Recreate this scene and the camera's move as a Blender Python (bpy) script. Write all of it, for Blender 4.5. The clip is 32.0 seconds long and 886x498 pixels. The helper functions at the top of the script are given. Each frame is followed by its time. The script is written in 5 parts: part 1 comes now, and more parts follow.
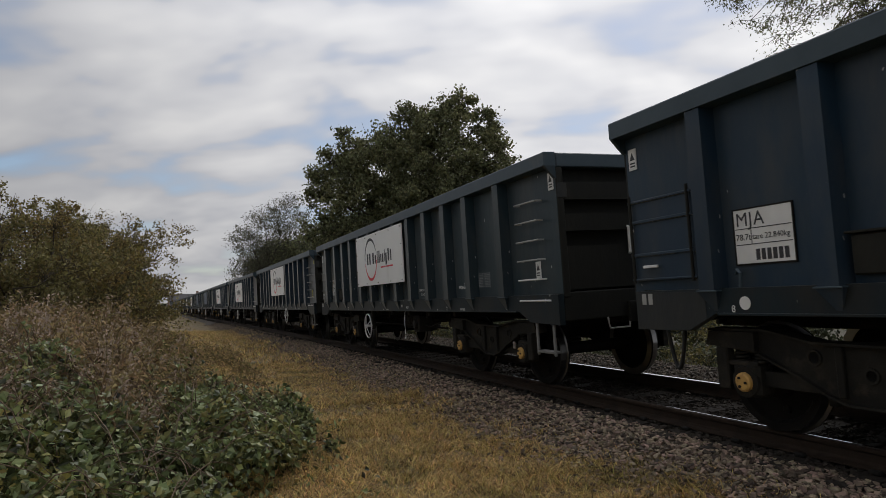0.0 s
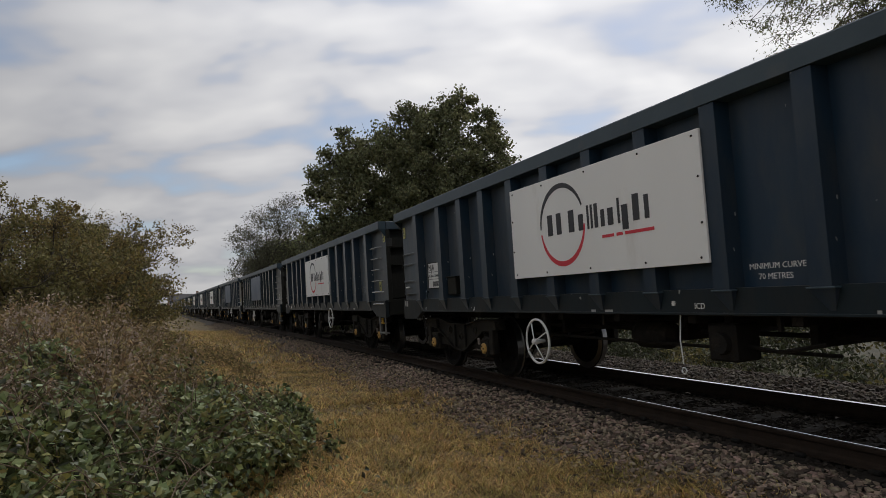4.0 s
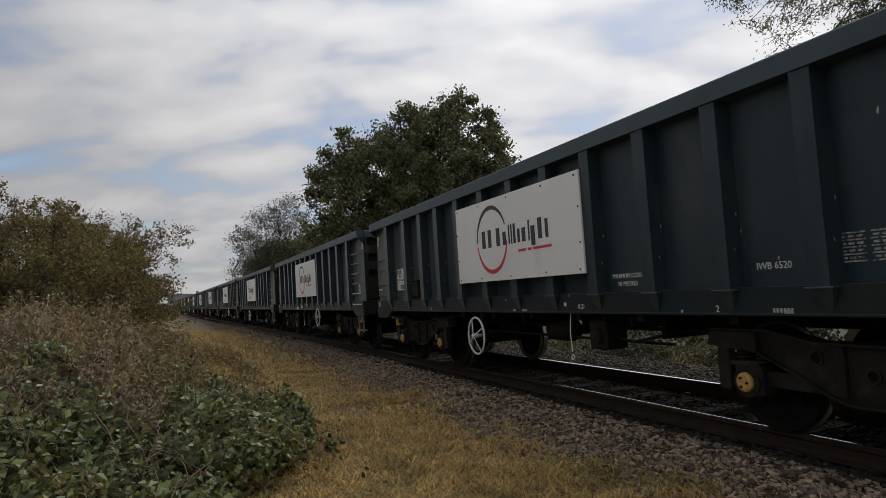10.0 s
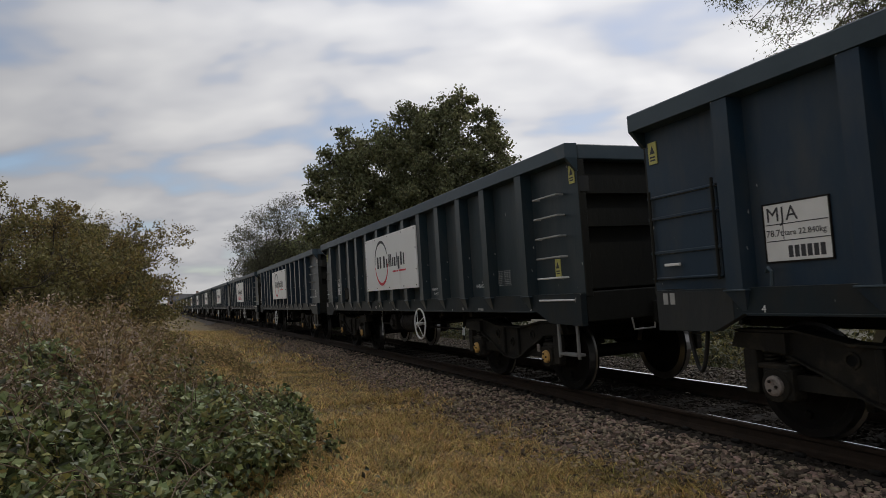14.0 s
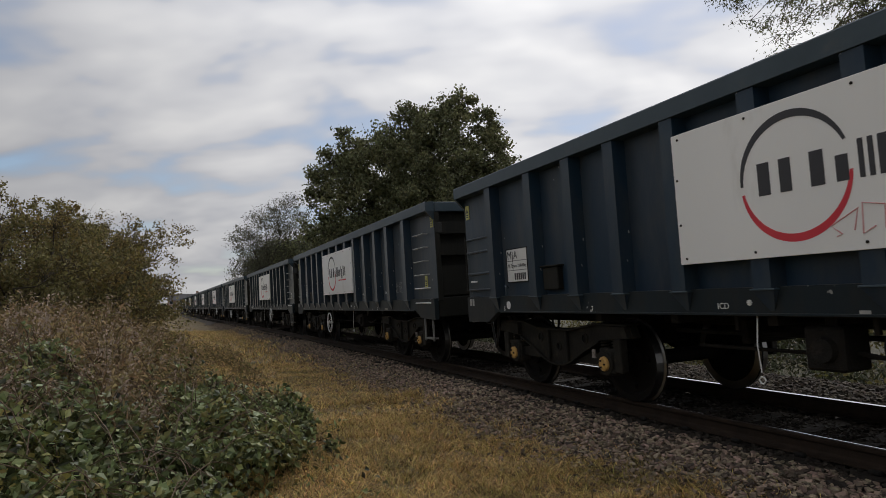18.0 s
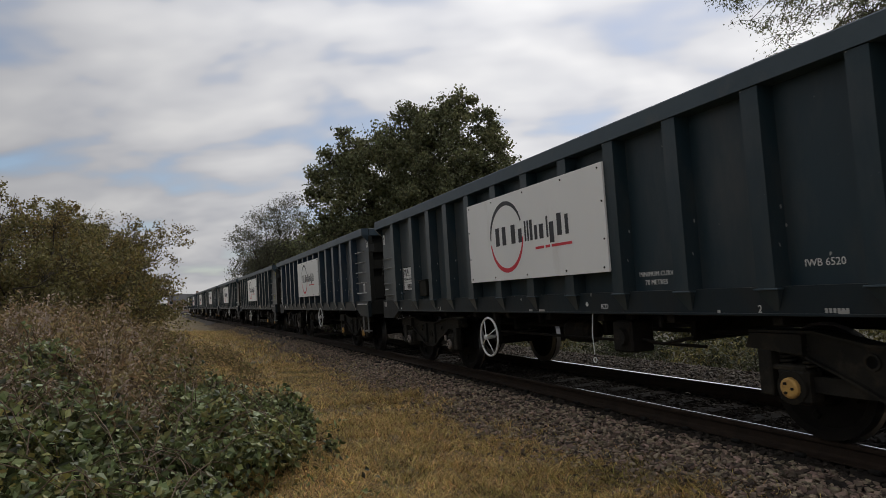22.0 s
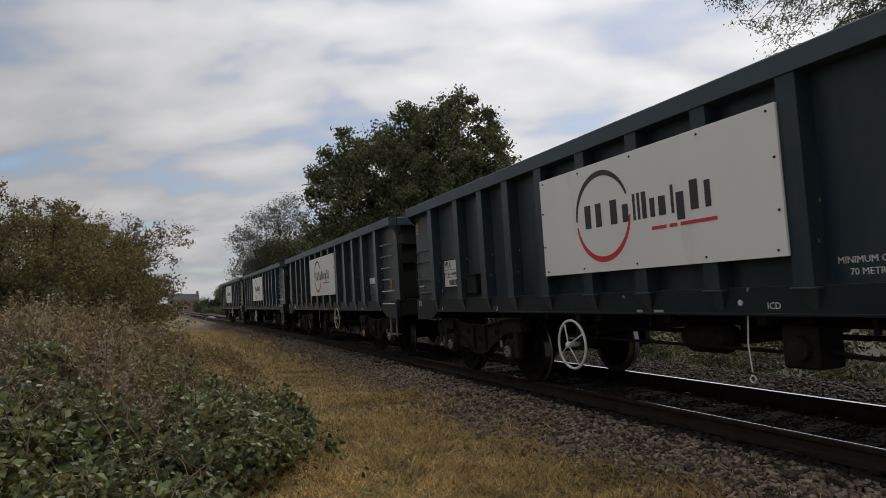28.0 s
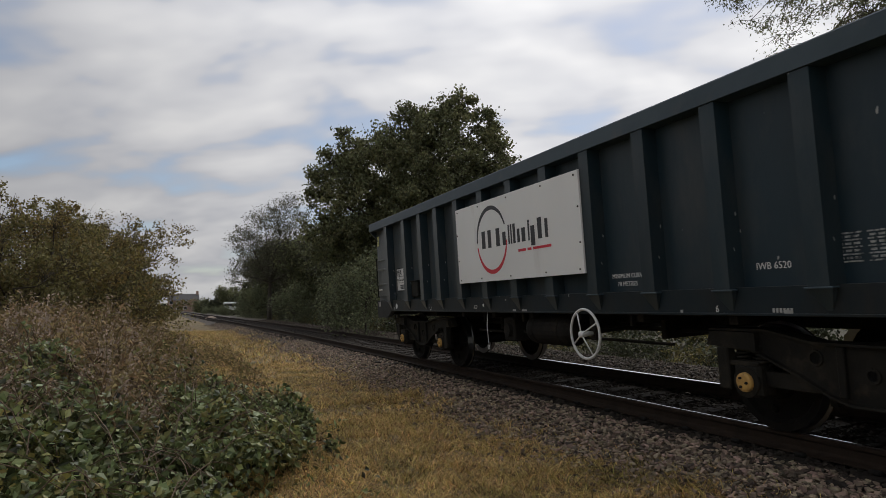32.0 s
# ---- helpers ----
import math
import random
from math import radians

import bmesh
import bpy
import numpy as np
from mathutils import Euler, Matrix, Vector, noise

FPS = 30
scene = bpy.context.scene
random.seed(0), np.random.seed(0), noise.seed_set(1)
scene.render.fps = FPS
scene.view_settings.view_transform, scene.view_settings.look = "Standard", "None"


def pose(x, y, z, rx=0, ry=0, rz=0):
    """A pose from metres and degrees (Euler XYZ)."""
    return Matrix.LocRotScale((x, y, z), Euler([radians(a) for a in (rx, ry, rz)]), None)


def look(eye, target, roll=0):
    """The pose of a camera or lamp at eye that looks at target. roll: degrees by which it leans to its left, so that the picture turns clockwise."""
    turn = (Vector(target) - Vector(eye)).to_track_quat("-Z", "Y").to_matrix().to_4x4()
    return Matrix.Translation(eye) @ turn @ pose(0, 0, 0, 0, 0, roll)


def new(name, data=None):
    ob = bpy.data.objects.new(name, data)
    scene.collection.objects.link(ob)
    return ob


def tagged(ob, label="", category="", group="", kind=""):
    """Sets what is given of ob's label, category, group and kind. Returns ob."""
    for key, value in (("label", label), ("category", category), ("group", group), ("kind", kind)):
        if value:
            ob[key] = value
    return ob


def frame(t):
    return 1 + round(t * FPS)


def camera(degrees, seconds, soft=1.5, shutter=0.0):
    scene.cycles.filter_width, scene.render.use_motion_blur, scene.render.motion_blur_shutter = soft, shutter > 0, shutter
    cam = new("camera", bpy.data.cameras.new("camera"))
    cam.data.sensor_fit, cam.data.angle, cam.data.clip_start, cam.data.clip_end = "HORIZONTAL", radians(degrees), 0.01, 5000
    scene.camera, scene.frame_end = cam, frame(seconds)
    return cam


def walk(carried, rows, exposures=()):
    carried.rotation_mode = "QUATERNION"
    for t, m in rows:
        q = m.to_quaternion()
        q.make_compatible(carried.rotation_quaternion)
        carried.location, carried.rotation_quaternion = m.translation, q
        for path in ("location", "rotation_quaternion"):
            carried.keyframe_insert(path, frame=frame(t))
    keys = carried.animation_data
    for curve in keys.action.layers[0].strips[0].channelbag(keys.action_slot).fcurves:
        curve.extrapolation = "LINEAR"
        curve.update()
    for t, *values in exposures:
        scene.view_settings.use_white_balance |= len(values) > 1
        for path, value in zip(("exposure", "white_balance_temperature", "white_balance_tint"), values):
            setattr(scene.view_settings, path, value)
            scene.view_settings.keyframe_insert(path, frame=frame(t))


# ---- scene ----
# The camera stands still beside the line. x runs along the track (the train comes from -x), y across it, z up.
EYE = (0.0, 0.0, 1.5)
cam = camera(68.01, 32.0, soft=0.65, shutter=0.03)
STILL = pose(*EYE, 94.985, 0, 90 - 22.405) @ pose(0, 0, 0, 0, 0, -0.393)
walk(cam, [(0.0, STILL), (32.0, STILL)])

# ---- light: a broken overcast, brightest beyond the train ----
SUN_TURN, SUN_UP = 50.0, 48.0          # degrees from -x towards +y, and above the horizon
scene.view_settings.exposure = 0.0
world = bpy.data.worlds.new("overcast")
scene.world = world
world.use_nodes = True


def sky_nodes():
    nt = world.node_tree
    nt.nodes.clear()
    N, L = nt.nodes.new, nt.links.new
    out, bg = N("ShaderNodeOutputWorld"), N("ShaderNodeBackground")
    sky = N("ShaderNodeTexSky")
    sky.sky_type, sky.sun_disc = "NISHITA", False
    sky.sun_elevation, sky.sun_rotation = radians(SUN_UP), radians(SUN_TURN - 90)
    co = N("ShaderNodeTexCoord")
    sep = N("ShaderNodeSeparateXYZ")
    L(co.outputs["Generated"], sep.inputs[0])
    # the cloud layer lies flat overhead: direction divided by height
    lift = N("ShaderNodeMath"); lift.operation = "MAXIMUM"; lift.inputs[1].default_value = 0.0
    L(sep.outputs["Z"], lift.inputs[0])
    add = N("ShaderNodeMath"); add.operation = "ADD"; add.inputs[1].default_value = 0.30
    L(lift.outputs[0], add.inputs[0])
    div = N("ShaderNodeVectorMath"); div.operation = "DIVIDE"
    com = N("ShaderNodeCombineXYZ")
    for i in range(3):
        L(add.outputs[0], com.inputs[i])
    L(co.outputs["Generated"], div.inputs[0]); L(com.outputs[0], div.inputs[1])
    mp = N("ShaderNodeMapping")
    mp.inputs["Scale"].default_value = (0.98, 0.60, 0.0)
    mp.inputs["Location"].default_value = (0.35, 0.2, 0)
    face = N("ShaderNodeMapping")           # the rolls of cloud lie across the line
    face.inputs["Rotation"].default_value = (0, 0, radians(30))
    L(div.outputs[0], face.inputs[0]); L(face.outputs[0], mp.inputs[0])
    big = N("ShaderNodeTexNoise"); big.inputs["Scale"].default_value = 4.2
    big.inputs["Detail"].default_value = 3.2; big.inputs["Roughness"].default_value = 0.46
    big.inputs["Distortion"].default_value = 0.15
    L(mp.outputs[0], big.inputs["Vector"])
    shade = N("ShaderNodeValToRGB")
    e = shade.color_ramp.elements
    e[0].position, e[0].color = 0.30, (0.32, 0.35, 0.43, 1)
    e[1].position, e[1].color = 0.66, (0.705, 0.70, 0.705, 1)
    mid = e.new(0.48); mid.color = (0.55, 0.555, 0.585, 1)
    L(big.outputs["Fac"], shade.inputs[0])
    # the cloud is brightest round the hidden sun
    way = Vector((-math.cos(radians(SUN_TURN)) * math.cos(radians(SUN_UP)), math.sin(radians(SUN_TURN)) * math.cos(radians(SUN_UP)), math.sin(radians(SUN_UP))))
    dot = N("ShaderNodeVectorMath"); dot.operation = "DOT_PRODUCT"
    dot.inputs[1].default_value = way
    L(co.outputs["Generated"], dot.inputs[0])
    glow = N("ShaderNodeMapRange")
    for i, v in enumerate((0.30, 1.0, 0.64, 1.38)):
        glow.inputs[i + 1].default_value = v
    glow.interpolation_type = "SMOOTHSTEP"
    L(dot.outputs["Value"], glow.inputs[0])
    # as under any overcast, the zenith is brighter than the rim
    high = N("ShaderNodeMapRange")
    for i, v in enumerate((0.35, 1.0, 1.0, 1.55)):
        high.inputs[i + 1].default_value = v
    L(lift.outputs[0], high.inputs[0])
    both = N("ShaderNodeMath"); both.operation = "MULTIPLY"
    L(glow.outputs[0], both.inputs[0]); L(high.outputs[0], both.inputs[1])
    mul = N("ShaderNodeVectorMath"); mul.operation = "SCALE"
    L(shade.outputs[0], mul.inputs[0]); L(both.outputs[0], mul.inputs["Scale"])
    dim = N("ShaderNodeVectorMath"); dim.operation = "SCALE"; dim.inputs["Scale"].default_value = 0.10
    L(sky.outputs[0], dim.inputs[0])
    # a few thin places let the blue through
    thin = N("ShaderNodeMapRange")
    for i, v in enumerate((0.47, 0.30, 0.0, 0.85)):
        thin.inputs[i + 1].default_value = v
    L(big.outputs["Fac"], thin.inputs[0])
    mix = N("ShaderNodeMix"); mix.data_type = "RGBA"
    L(thin.outputs[0], mix.inputs[0]); L(mul.outputs[0], mix.inputs[6]); L(dim.outputs[0], mix.inputs[7])
    L(mix.outputs[2], bg.inputs[0])
    bg.inputs[1].default_value = 1.0
    L(bg.outputs[0], out.inputs[0])
    return way


SUN_WAY = sky_nodes()
sun = new("sun", bpy.data.lights.new("sun", "SUN"))
sun.data.energy, sun.data.angle, sun.data.color = 0.7, radians(25), (1.0, 0.95, 0.88)
sun.matrix_world = look(tuple(SUN_WAY * 50), (0, 0, 0))


# ---- materials ----
def mat(name, a, b=None, scale=4.0, rough=0.7, metal=0.0, bump=0.0, bump_scale=60.0, stain=None, stain_at=(0.55, 0.75), stain_scale=1.5,
        island=0.0, per_object=0.0, spec=0.5, dust=0.0, chips=None, stretch=(1, 1, 1), leafy=0.0):
    """Two tones by noise, an optional stain, fine relief, and a tone that varies from piece to piece."""
    m = bpy.data.materials.new(name)
    m.use_nodes = True
    nt = m.node_tree
    N, L = nt.nodes.new, nt.links.new
    p = nt.nodes["Principled BSDF"]
    p.inputs["Metallic"].default_value = metal
    p.inputs["Specular IOR Level"].default_value = spec
    p.inputs["Sheen Weight"].default_value = dust
    p.inputs["Sheen Roughness"].default_value = 0.35
    p.inputs["Sheen Tint"].default_value = (0.9, 0.86, 0.76, 1)
    co, mp = N("ShaderNodeTexCoord"), N("ShaderNodeMapping")
    mp.inputs["Scale"].default_value = stretch
    L(co.outputs["Object"], mp.inputs[0])
    n1 = N("ShaderNodeTexNoise")
    n1.inputs["Scale"].default_value, n1.inputs["Detail"].default_value = scale, 6
    L(mp.outputs[0], n1.inputs["Vector"])
    r = N("ShaderNodeMapRange")
    r.inputs[1].default_value, r.inputs[2].default_value = 0.3, 0.7
    L(n1.outputs["Fac"], r.inputs[0])
    mix = N("ShaderNodeMix"); mix.data_type = "RGBA"
    mix.inputs[6].default_value, mix.inputs[7].default_value = (*a, 1), (*(b or a), 1)
    L(r.outputs[0], mix.inputs[0])
    col = mix.outputs[2]
    if stain:
        n2 = N("ShaderNodeTexNoise")
        n2.inputs["Scale"].default_value, n2.inputs["Detail"].default_value, n2.inputs["Roughness"].default_value = stain_scale, 9, 0.65
        L(mp.outputs[0], n2.inputs["Vector"])
        r2 = N("ShaderNodeMapRange")
        r2.inputs[1].default_value, r2.inputs[2].default_value = stain_at
        L(n2.outputs["Fac"], r2.inputs[0])
        mx = N("ShaderNodeMix"); mx.data_type = "RGBA"
        mx.inputs[7].default_value = (*stain, 1)
        L(r2.outputs[0], mx.inputs[0]); L(col, mx.inputs[6])
        col = mx.outputs[2]
    if chips:
        mc = N("ShaderNodeMapping")
        mc.inputs["Scale"].default_value = (1, 1, 0.5)
        L(co.outputs["Object"], mc.inputs[0])
        nc = N("ShaderNodeTexNoise")
        nc.inputs["Scale"].default_value, nc.inputs["Detail"].default_value = 17, 1
        L(mc.outputs[0], nc.inputs["Vector"])
        rc = N("ShaderNodeMapRange")
        rc.inputs[1].default_value, rc.inputs[2].default_value = 0.765, 0.785
        L(nc.outputs["Fac"], rc.inputs[0])
        xc = N("ShaderNodeMix"); xc.data_type = "RGBA"
        xc.inputs[7].default_value = (*chips, 1)
        L(rc.outputs[0], xc.inputs[0]); L(col, xc.inputs[6])
        col = xc.outputs[2]
    if island or per_object:
        hsv = N("ShaderNodeHueSaturation")
        rnd = N("ShaderNodeNewGeometry").outputs["Random Per Island"] if island else N("ShaderNodeObjectInfo").outputs["Random"]
        s = island or per_object
        v = N("ShaderNodeMapRange")
        v.inputs[3].default_value, v.inputs[4].default_value = 1 - s, 1 + s
        L(rnd, v.inputs[0]); L(v.outputs[0], hsv.inputs["Value"])
        h = N("ShaderNodeMath"); h.operation = "MULTIPLY"; h.inputs[1].default_value = 7.31
        L(rnd, h.inputs[0])
        fr = N("ShaderNodeMath"); fr.operation = "FRACT"
        L(h.outputs[0], fr.inputs[0])
        hr = N("ShaderNodeMapRange")
        hr.inputs[3].default_value, hr.inputs[4].default_value = 0.5 - 0.04 * s, 0.5 + 0.04 * s
        L(fr.outputs[0], hr.inputs[0]); L(hr.outputs[0], hsv.inputs["Hue"])
        L(col, hsv.inputs["Color"])
        col = hsv.outputs[0]
    L(col, p.inputs["Base Color"])
    rr = N("ShaderNodeMapRange")
    rr.inputs[3].default_value, rr.inputs[4].default_value = max(0.02, rough - 0.1), min(1, rough + 0.12)
    L(n1.outputs["Fac"], rr.inputs[0]); L(rr.outputs[0], p.inputs["Roughness"])
    if bump:
        n3 = N("ShaderNodeTexNoise")
        n3.inputs["Scale"].default_value, n3.inputs["Detail"].default_value = bump_scale, 5
        L(mp.outputs[0], n3.inputs["Vector"])
        bp = N("ShaderNodeBump")
        bp.inputs["Strength"].default_value, bp.inputs["Distance"].default_value = bump, 0.02
        L(n3.outputs["Fac"], bp.inputs["Height"]); L(bp.outputs[0], p.inputs["Normal"])
    if leafy:
        tr, ms = N("ShaderNodeBsdfTranslucent"), N("ShaderNodeMixShader")
        ms.inputs[0].default_value = leafy
        L(col, tr.inputs["Color"]); L(p.outputs[0], ms.inputs[1]); L(tr.outputs[0], ms.inputs[2])
        L(ms.outputs[0], nt.nodes["Material Output"].inputs["Surface"])
    return m


def navy(name, a, b):
    return mat(name, a, b, 1.3, 0.42, spec=0.40, dust=0.52, bump=0.12, bump_scale=9, stain=(0.050, 0.054, 0.054), stain_at=(0.46, 0.84), stain_scale=2.2, per_object=0.10, stretch=(1, 1, 0.35), chips=(0.38, 0.38, 0.36))


PAINTS = (navy("navy wagon paint", (0.0050, 0.0180, 0.0268), (0.0096, 0.0288, 0.0410)), navy("bluer navy wagon paint", (0.0038, 0.0190, 0.0390), (0.0070, 0.0300, 0.0570)))
SILL = mat("brake-dusted navy sill paint", (0.0042, 0.0110, 0.0160), (0.0085, 0.0185, 0.0245), 1.6, 0.55, spec=0.3, dust=0.15, bump=0.12, bump_scale=12, stain=(0.020, 0.019, 0.016), stain_at=(0.45, 0.75), stain_scale=2.4, stretch=(1, 1, 0.4), chips=(0.30, 0.30, 0.28))
DUSTY = mat("dust-greyed corner plate", (0.017, 0.020, 0.020), (0.036, 0.036, 0.033), 6, 0.8, bump=0.2, bump_scale=30, stain=(0.016, 0.020, 0.022), stain_at=(0.45, 0.7), stain_scale=4, stretch=(1, 1, 0.3))
GREYRAIL = mat("weathered top rail paint", (0.022, 0.043, 0.058), (0.042, 0.067, 0.085), 2.5, 0.45, bump=0.07, bump_scale=14, stain=(0.075, 0.080, 0.080), stain_at=(0.58, 0.78))
NAVYEND = mat("dark brown-black end paint", (0.0075, 0.0080, 0.0062), (0.0150, 0.0150, 0.0112), 2.0, 0.7, spec=0.3, bump=0.2, bump_scale=20, stain=(0.030, 0.028, 0.019), stain_at=(0.52, 0.78), stretch=(1, 1, 0.4))
PATCH = mat("repainted blue plate", (0.008, 0.037, 0.088), (0.011, 0.045, 0.104), 1.0, 0.38, spec=0.35, bump=0.05, bump_scale=8)
GRIME = mat("black brake dust and grease", (0.009, 0.0083, 0.0075), (0.021, 0.018, 0.015), 6, 0.75, bump=0.35, bump_scale=50, stain=(0.05, 0.04, 0.03), stain_at=(0.55, 0.8), stain_scale=5, spec=0.2)
BOGIE = mat("grimy bogie steel", (0.0095, 0.0090, 0.0078), (0.024, 0.0218, 0.0172), 5, 0.7, bump=0.3, bump_scale=40, stain=(0.062, 0.050, 0.034), stain_at=(0.53, 0.78), stain_scale=4, spec=0.2)
TREAD = mat("worn wheel steel", (0.26, 0.255, 0.25), (0.34, 0.335, 0.33), 8, 0.32, metal=1.0)
# near black, as the shade under the wagons is put into the colour
WHEEL = mat("shade-blackened wheel steel", (0.006, 0.0055, 0.005), (0.014, 0.012, 0.010), 6, 0.8, bump=0.3, bump_scale=50, spec=0.15)
RAILSIDE = mat("rusty rail web", (0.020, 0.0135, 0.0095), (0.040, 0.027, 0.019), 7, 0.85, bump=0.3, bump_scale=60, spec=0.2)
RAILTOP = mat("polished rail head", (0.55, 0.55, 0.56), (0.66, 0.66, 0.67), 12, 0.16, metal=1.0)
CREAM = mat("cream painted steel", (0.55, 0.50, 0.34), (0.62, 0.57, 0.42), 6, 0.5)
AMBER = mat("bright yellow casting", (0.62, 0.38, 0.03), (0.48, 0.28, 0.03), 10, 0.5)
WHITE = mat("white painted steel", (0.70, 0.70, 0.68), (0.78, 0.78, 0.76), 6, 0.5, stain=(0.45, 0.43, 0.39), stain_at=(0.6, 0.9))
BOARD = mat("white sign board", (0.84, 0.84, 0.82), (0.89, 0.89, 0.87), 1.2, 0.45, bump=0.03, bump_scale=5, stain=(0.60, 0.57, 0.52), stain_at=(0.58, 0.9), stain_scale=1.4, stretch=(1, 1, 0.3))
INK = mat("charcoal ink", (0.035, 0.035, 0.04), rough=0.5)
RED = mat("red ink", (0.62, 0.03, 0.05), (0.68, 0.05, 0.07), rough=0.5)
SPRAY = mat("red spray paint", (0.62, 0.22, 0.22), (0.7, 0.4, 0.4), 5, 0.7)
YELLOW = mat("yellow warning label", (0.58, 0.56, 0.15), (0.50, 0.47, 0.16), 9, 0.5)
AXLECAP = mat("ochre axle cap", (0.62, 0.37, 0.10), (0.44, 0.25, 0.08), 14, 0.6, stain=(0.08, 0.06, 0.04), stain_at=(0.54, 0.72), stain_scale=14)
ORANGE = mat("faded orange label", (0.46, 0.24, 0.10), (0.55, 0.33, 0.17), 9, 0.6)
RUBBER = mat("black rubber hose", (0.012, 0.012, 0.012), (0.02, 0.02, 0.02), 9, 0.6)
# oily, and darkened further for the shade under the train
SLEEPER = mat("oily concrete sleeper with train shade", (0.020, 0.017, 0.014), (0.042, 0.035, 0.029), 5, 0.9, bump=0.4, bump_scale=40, spec=0.2)
STONE = mat("granite ballast", (0.128, 0.096, 0.070), (0.300, 0.226, 0.163), 18, 0.9, bump=0.4, bump_scale=70, island=0.8)
STONEP = mat("granite ballast piece", (0.128, 0.096, 0.070), (0.300, 0.226, 0.163), 18, 0.9, bump=0.4, bump_scale=70, per_object=0.8)
DARKSTONE = mat("dark ballast", (0.034, 0.027, 0.020), (0.105, 0.082, 0.058), 14, 0.95, bump=0.4, bump_scale=70, island=0.6)
# oil plus the train's shade in one colour; open to the sky it is browner
OILYSHADE = mat("oily ballast with train shade", (0.024, 0.020, 0.016), (0.055, 0.045, 0.036), 30, 0.85, bump=0.4, bump_scale=70, island=0.4, spec=0.2)
VERGE = mat("leaf litter", (0.034, 0.031, 0.017), (0.066, 0.057, 0.029), 3, 0.95, bump=0.8, bump_scale=30)
EARTH = mat("dry turf", (0.138, 0.099, 0.050), (0.235, 0.168, 0.082), 2.2, 0.95, bump=0.8, bump_scale=45, stain=(0.07, 0.075, 0.03), stain_at=(0.5, 0.7), stain_scale=0.8)
BED = mat("ballast dirt", (0.040, 0.032, 0.025), (0.092, 0.073, 0.056), 25, 0.95, bump=0.9, bump_scale=35)
GRASS = mat("straw grass", (0.40, 0.278, 0.098), (0.61, 0.430, 0.168), 2.3, 0.8, island=0.85, leafy=0.25, stain=(0.25, 0.195, 0.064), stain_at=(0.50, 0.66), stain_scale=0.9)
GRASS2 = mat("green grass", (0.056, 0.060, 0.021), (0.105, 0.092, 0.036), 1.3, 0.85, island=0.4, leafy=0.25)
OAKLEAF = mat("dull oak leaves", (0.094, 0.105, 0.048), (0.205, 0.208, 0.096), 0.6, 0.6, island=0.6, leafy=0.35)
PALELEAF = mat("pale willow leaves", (0.075, 0.080, 0.045), (0.14, 0.135, 0.085), 0.6, 0.6, island=0.5, leafy=0.3)
THICKET = mat("thicket leaves", (0.040, 0.048, 0.022), (0.090, 0.094, 0.044), 0.5, 0.7, island=0.6, leafy=0.2)
HAWLEAF = mat("autumn hawthorn leaves", (0.135, 0.112, 0.038), (0.240, 0.180, 0.062), 0.8, 0.7, island=0.5, leafy=0.3)
BRAMBLE = mat("bramble leaves", (0.060, 0.080, 0.028), (0.262, 0.285, 0.118), 9, 0.36, island=0.9, leafy=0.2)
GREYGREEN = mat("grey-green shrub leaves", (0.100, 0.115, 0.058), (0.190, 0.205, 0.110), 0.7, 0.7, island=0.5, leafy=0.3)
OLIVE = mat("olive leaves", (0.128, 0.118, 0.042), (0.225, 0.190, 0.072), 0.7, 0.7, island=0.5, leafy=0.3)
# paler copy of the bramble leaf, for highlights on the mounds' tops
BRAMBLE3 = mat("bramble leaves paled as lit tops", (0.170, 0.215, 0.095), (0.330, 0.375, 0.190), 5, 0.38, island=0.5, leafy=0.25)
BRAMBLE2 = mat("yellowing bramble leaves", (0.22, 0.22, 0.06), (0.30, 0.24, 0.08), 2.5, 0.6, island=0.3, leafy=0.25)
DRYWEED = mat("dead weed stems", (0.185, 0.135, 0.066), (0.400, 0.295, 0.155), 2, 0.9, island=0.6, leafy=0.15)
FLUFF = mat("seed fluff", (0.34, 0.265, 0.205), (0.48, 0.385, 0.305), 4, 0.95, island=0.3, leafy=0.3)
BARK = mat("bark", (0.045, 0.038, 0.030), (0.085, 0.072, 0.056), 9, 0.95, bump=0.7, bump_scale=25)
TWIG = mat("bramble cane", (0.10, 0.06, 0.04), (0.16, 0.11, 0.07), 6, 0.8)
BRICK = mat("far red brick", (0.30, 0.20, 0.155), (0.40, 0.29, 0.23), 3, 0.9)
ROOF = mat("grey roof tiles", (0.07, 0.068, 0.07), (0.10, 0.095, 0.095), 3, 0.9)
GLASS = mat("dark window pane", (0.02, 0.025, 0.03), rough=0.1)
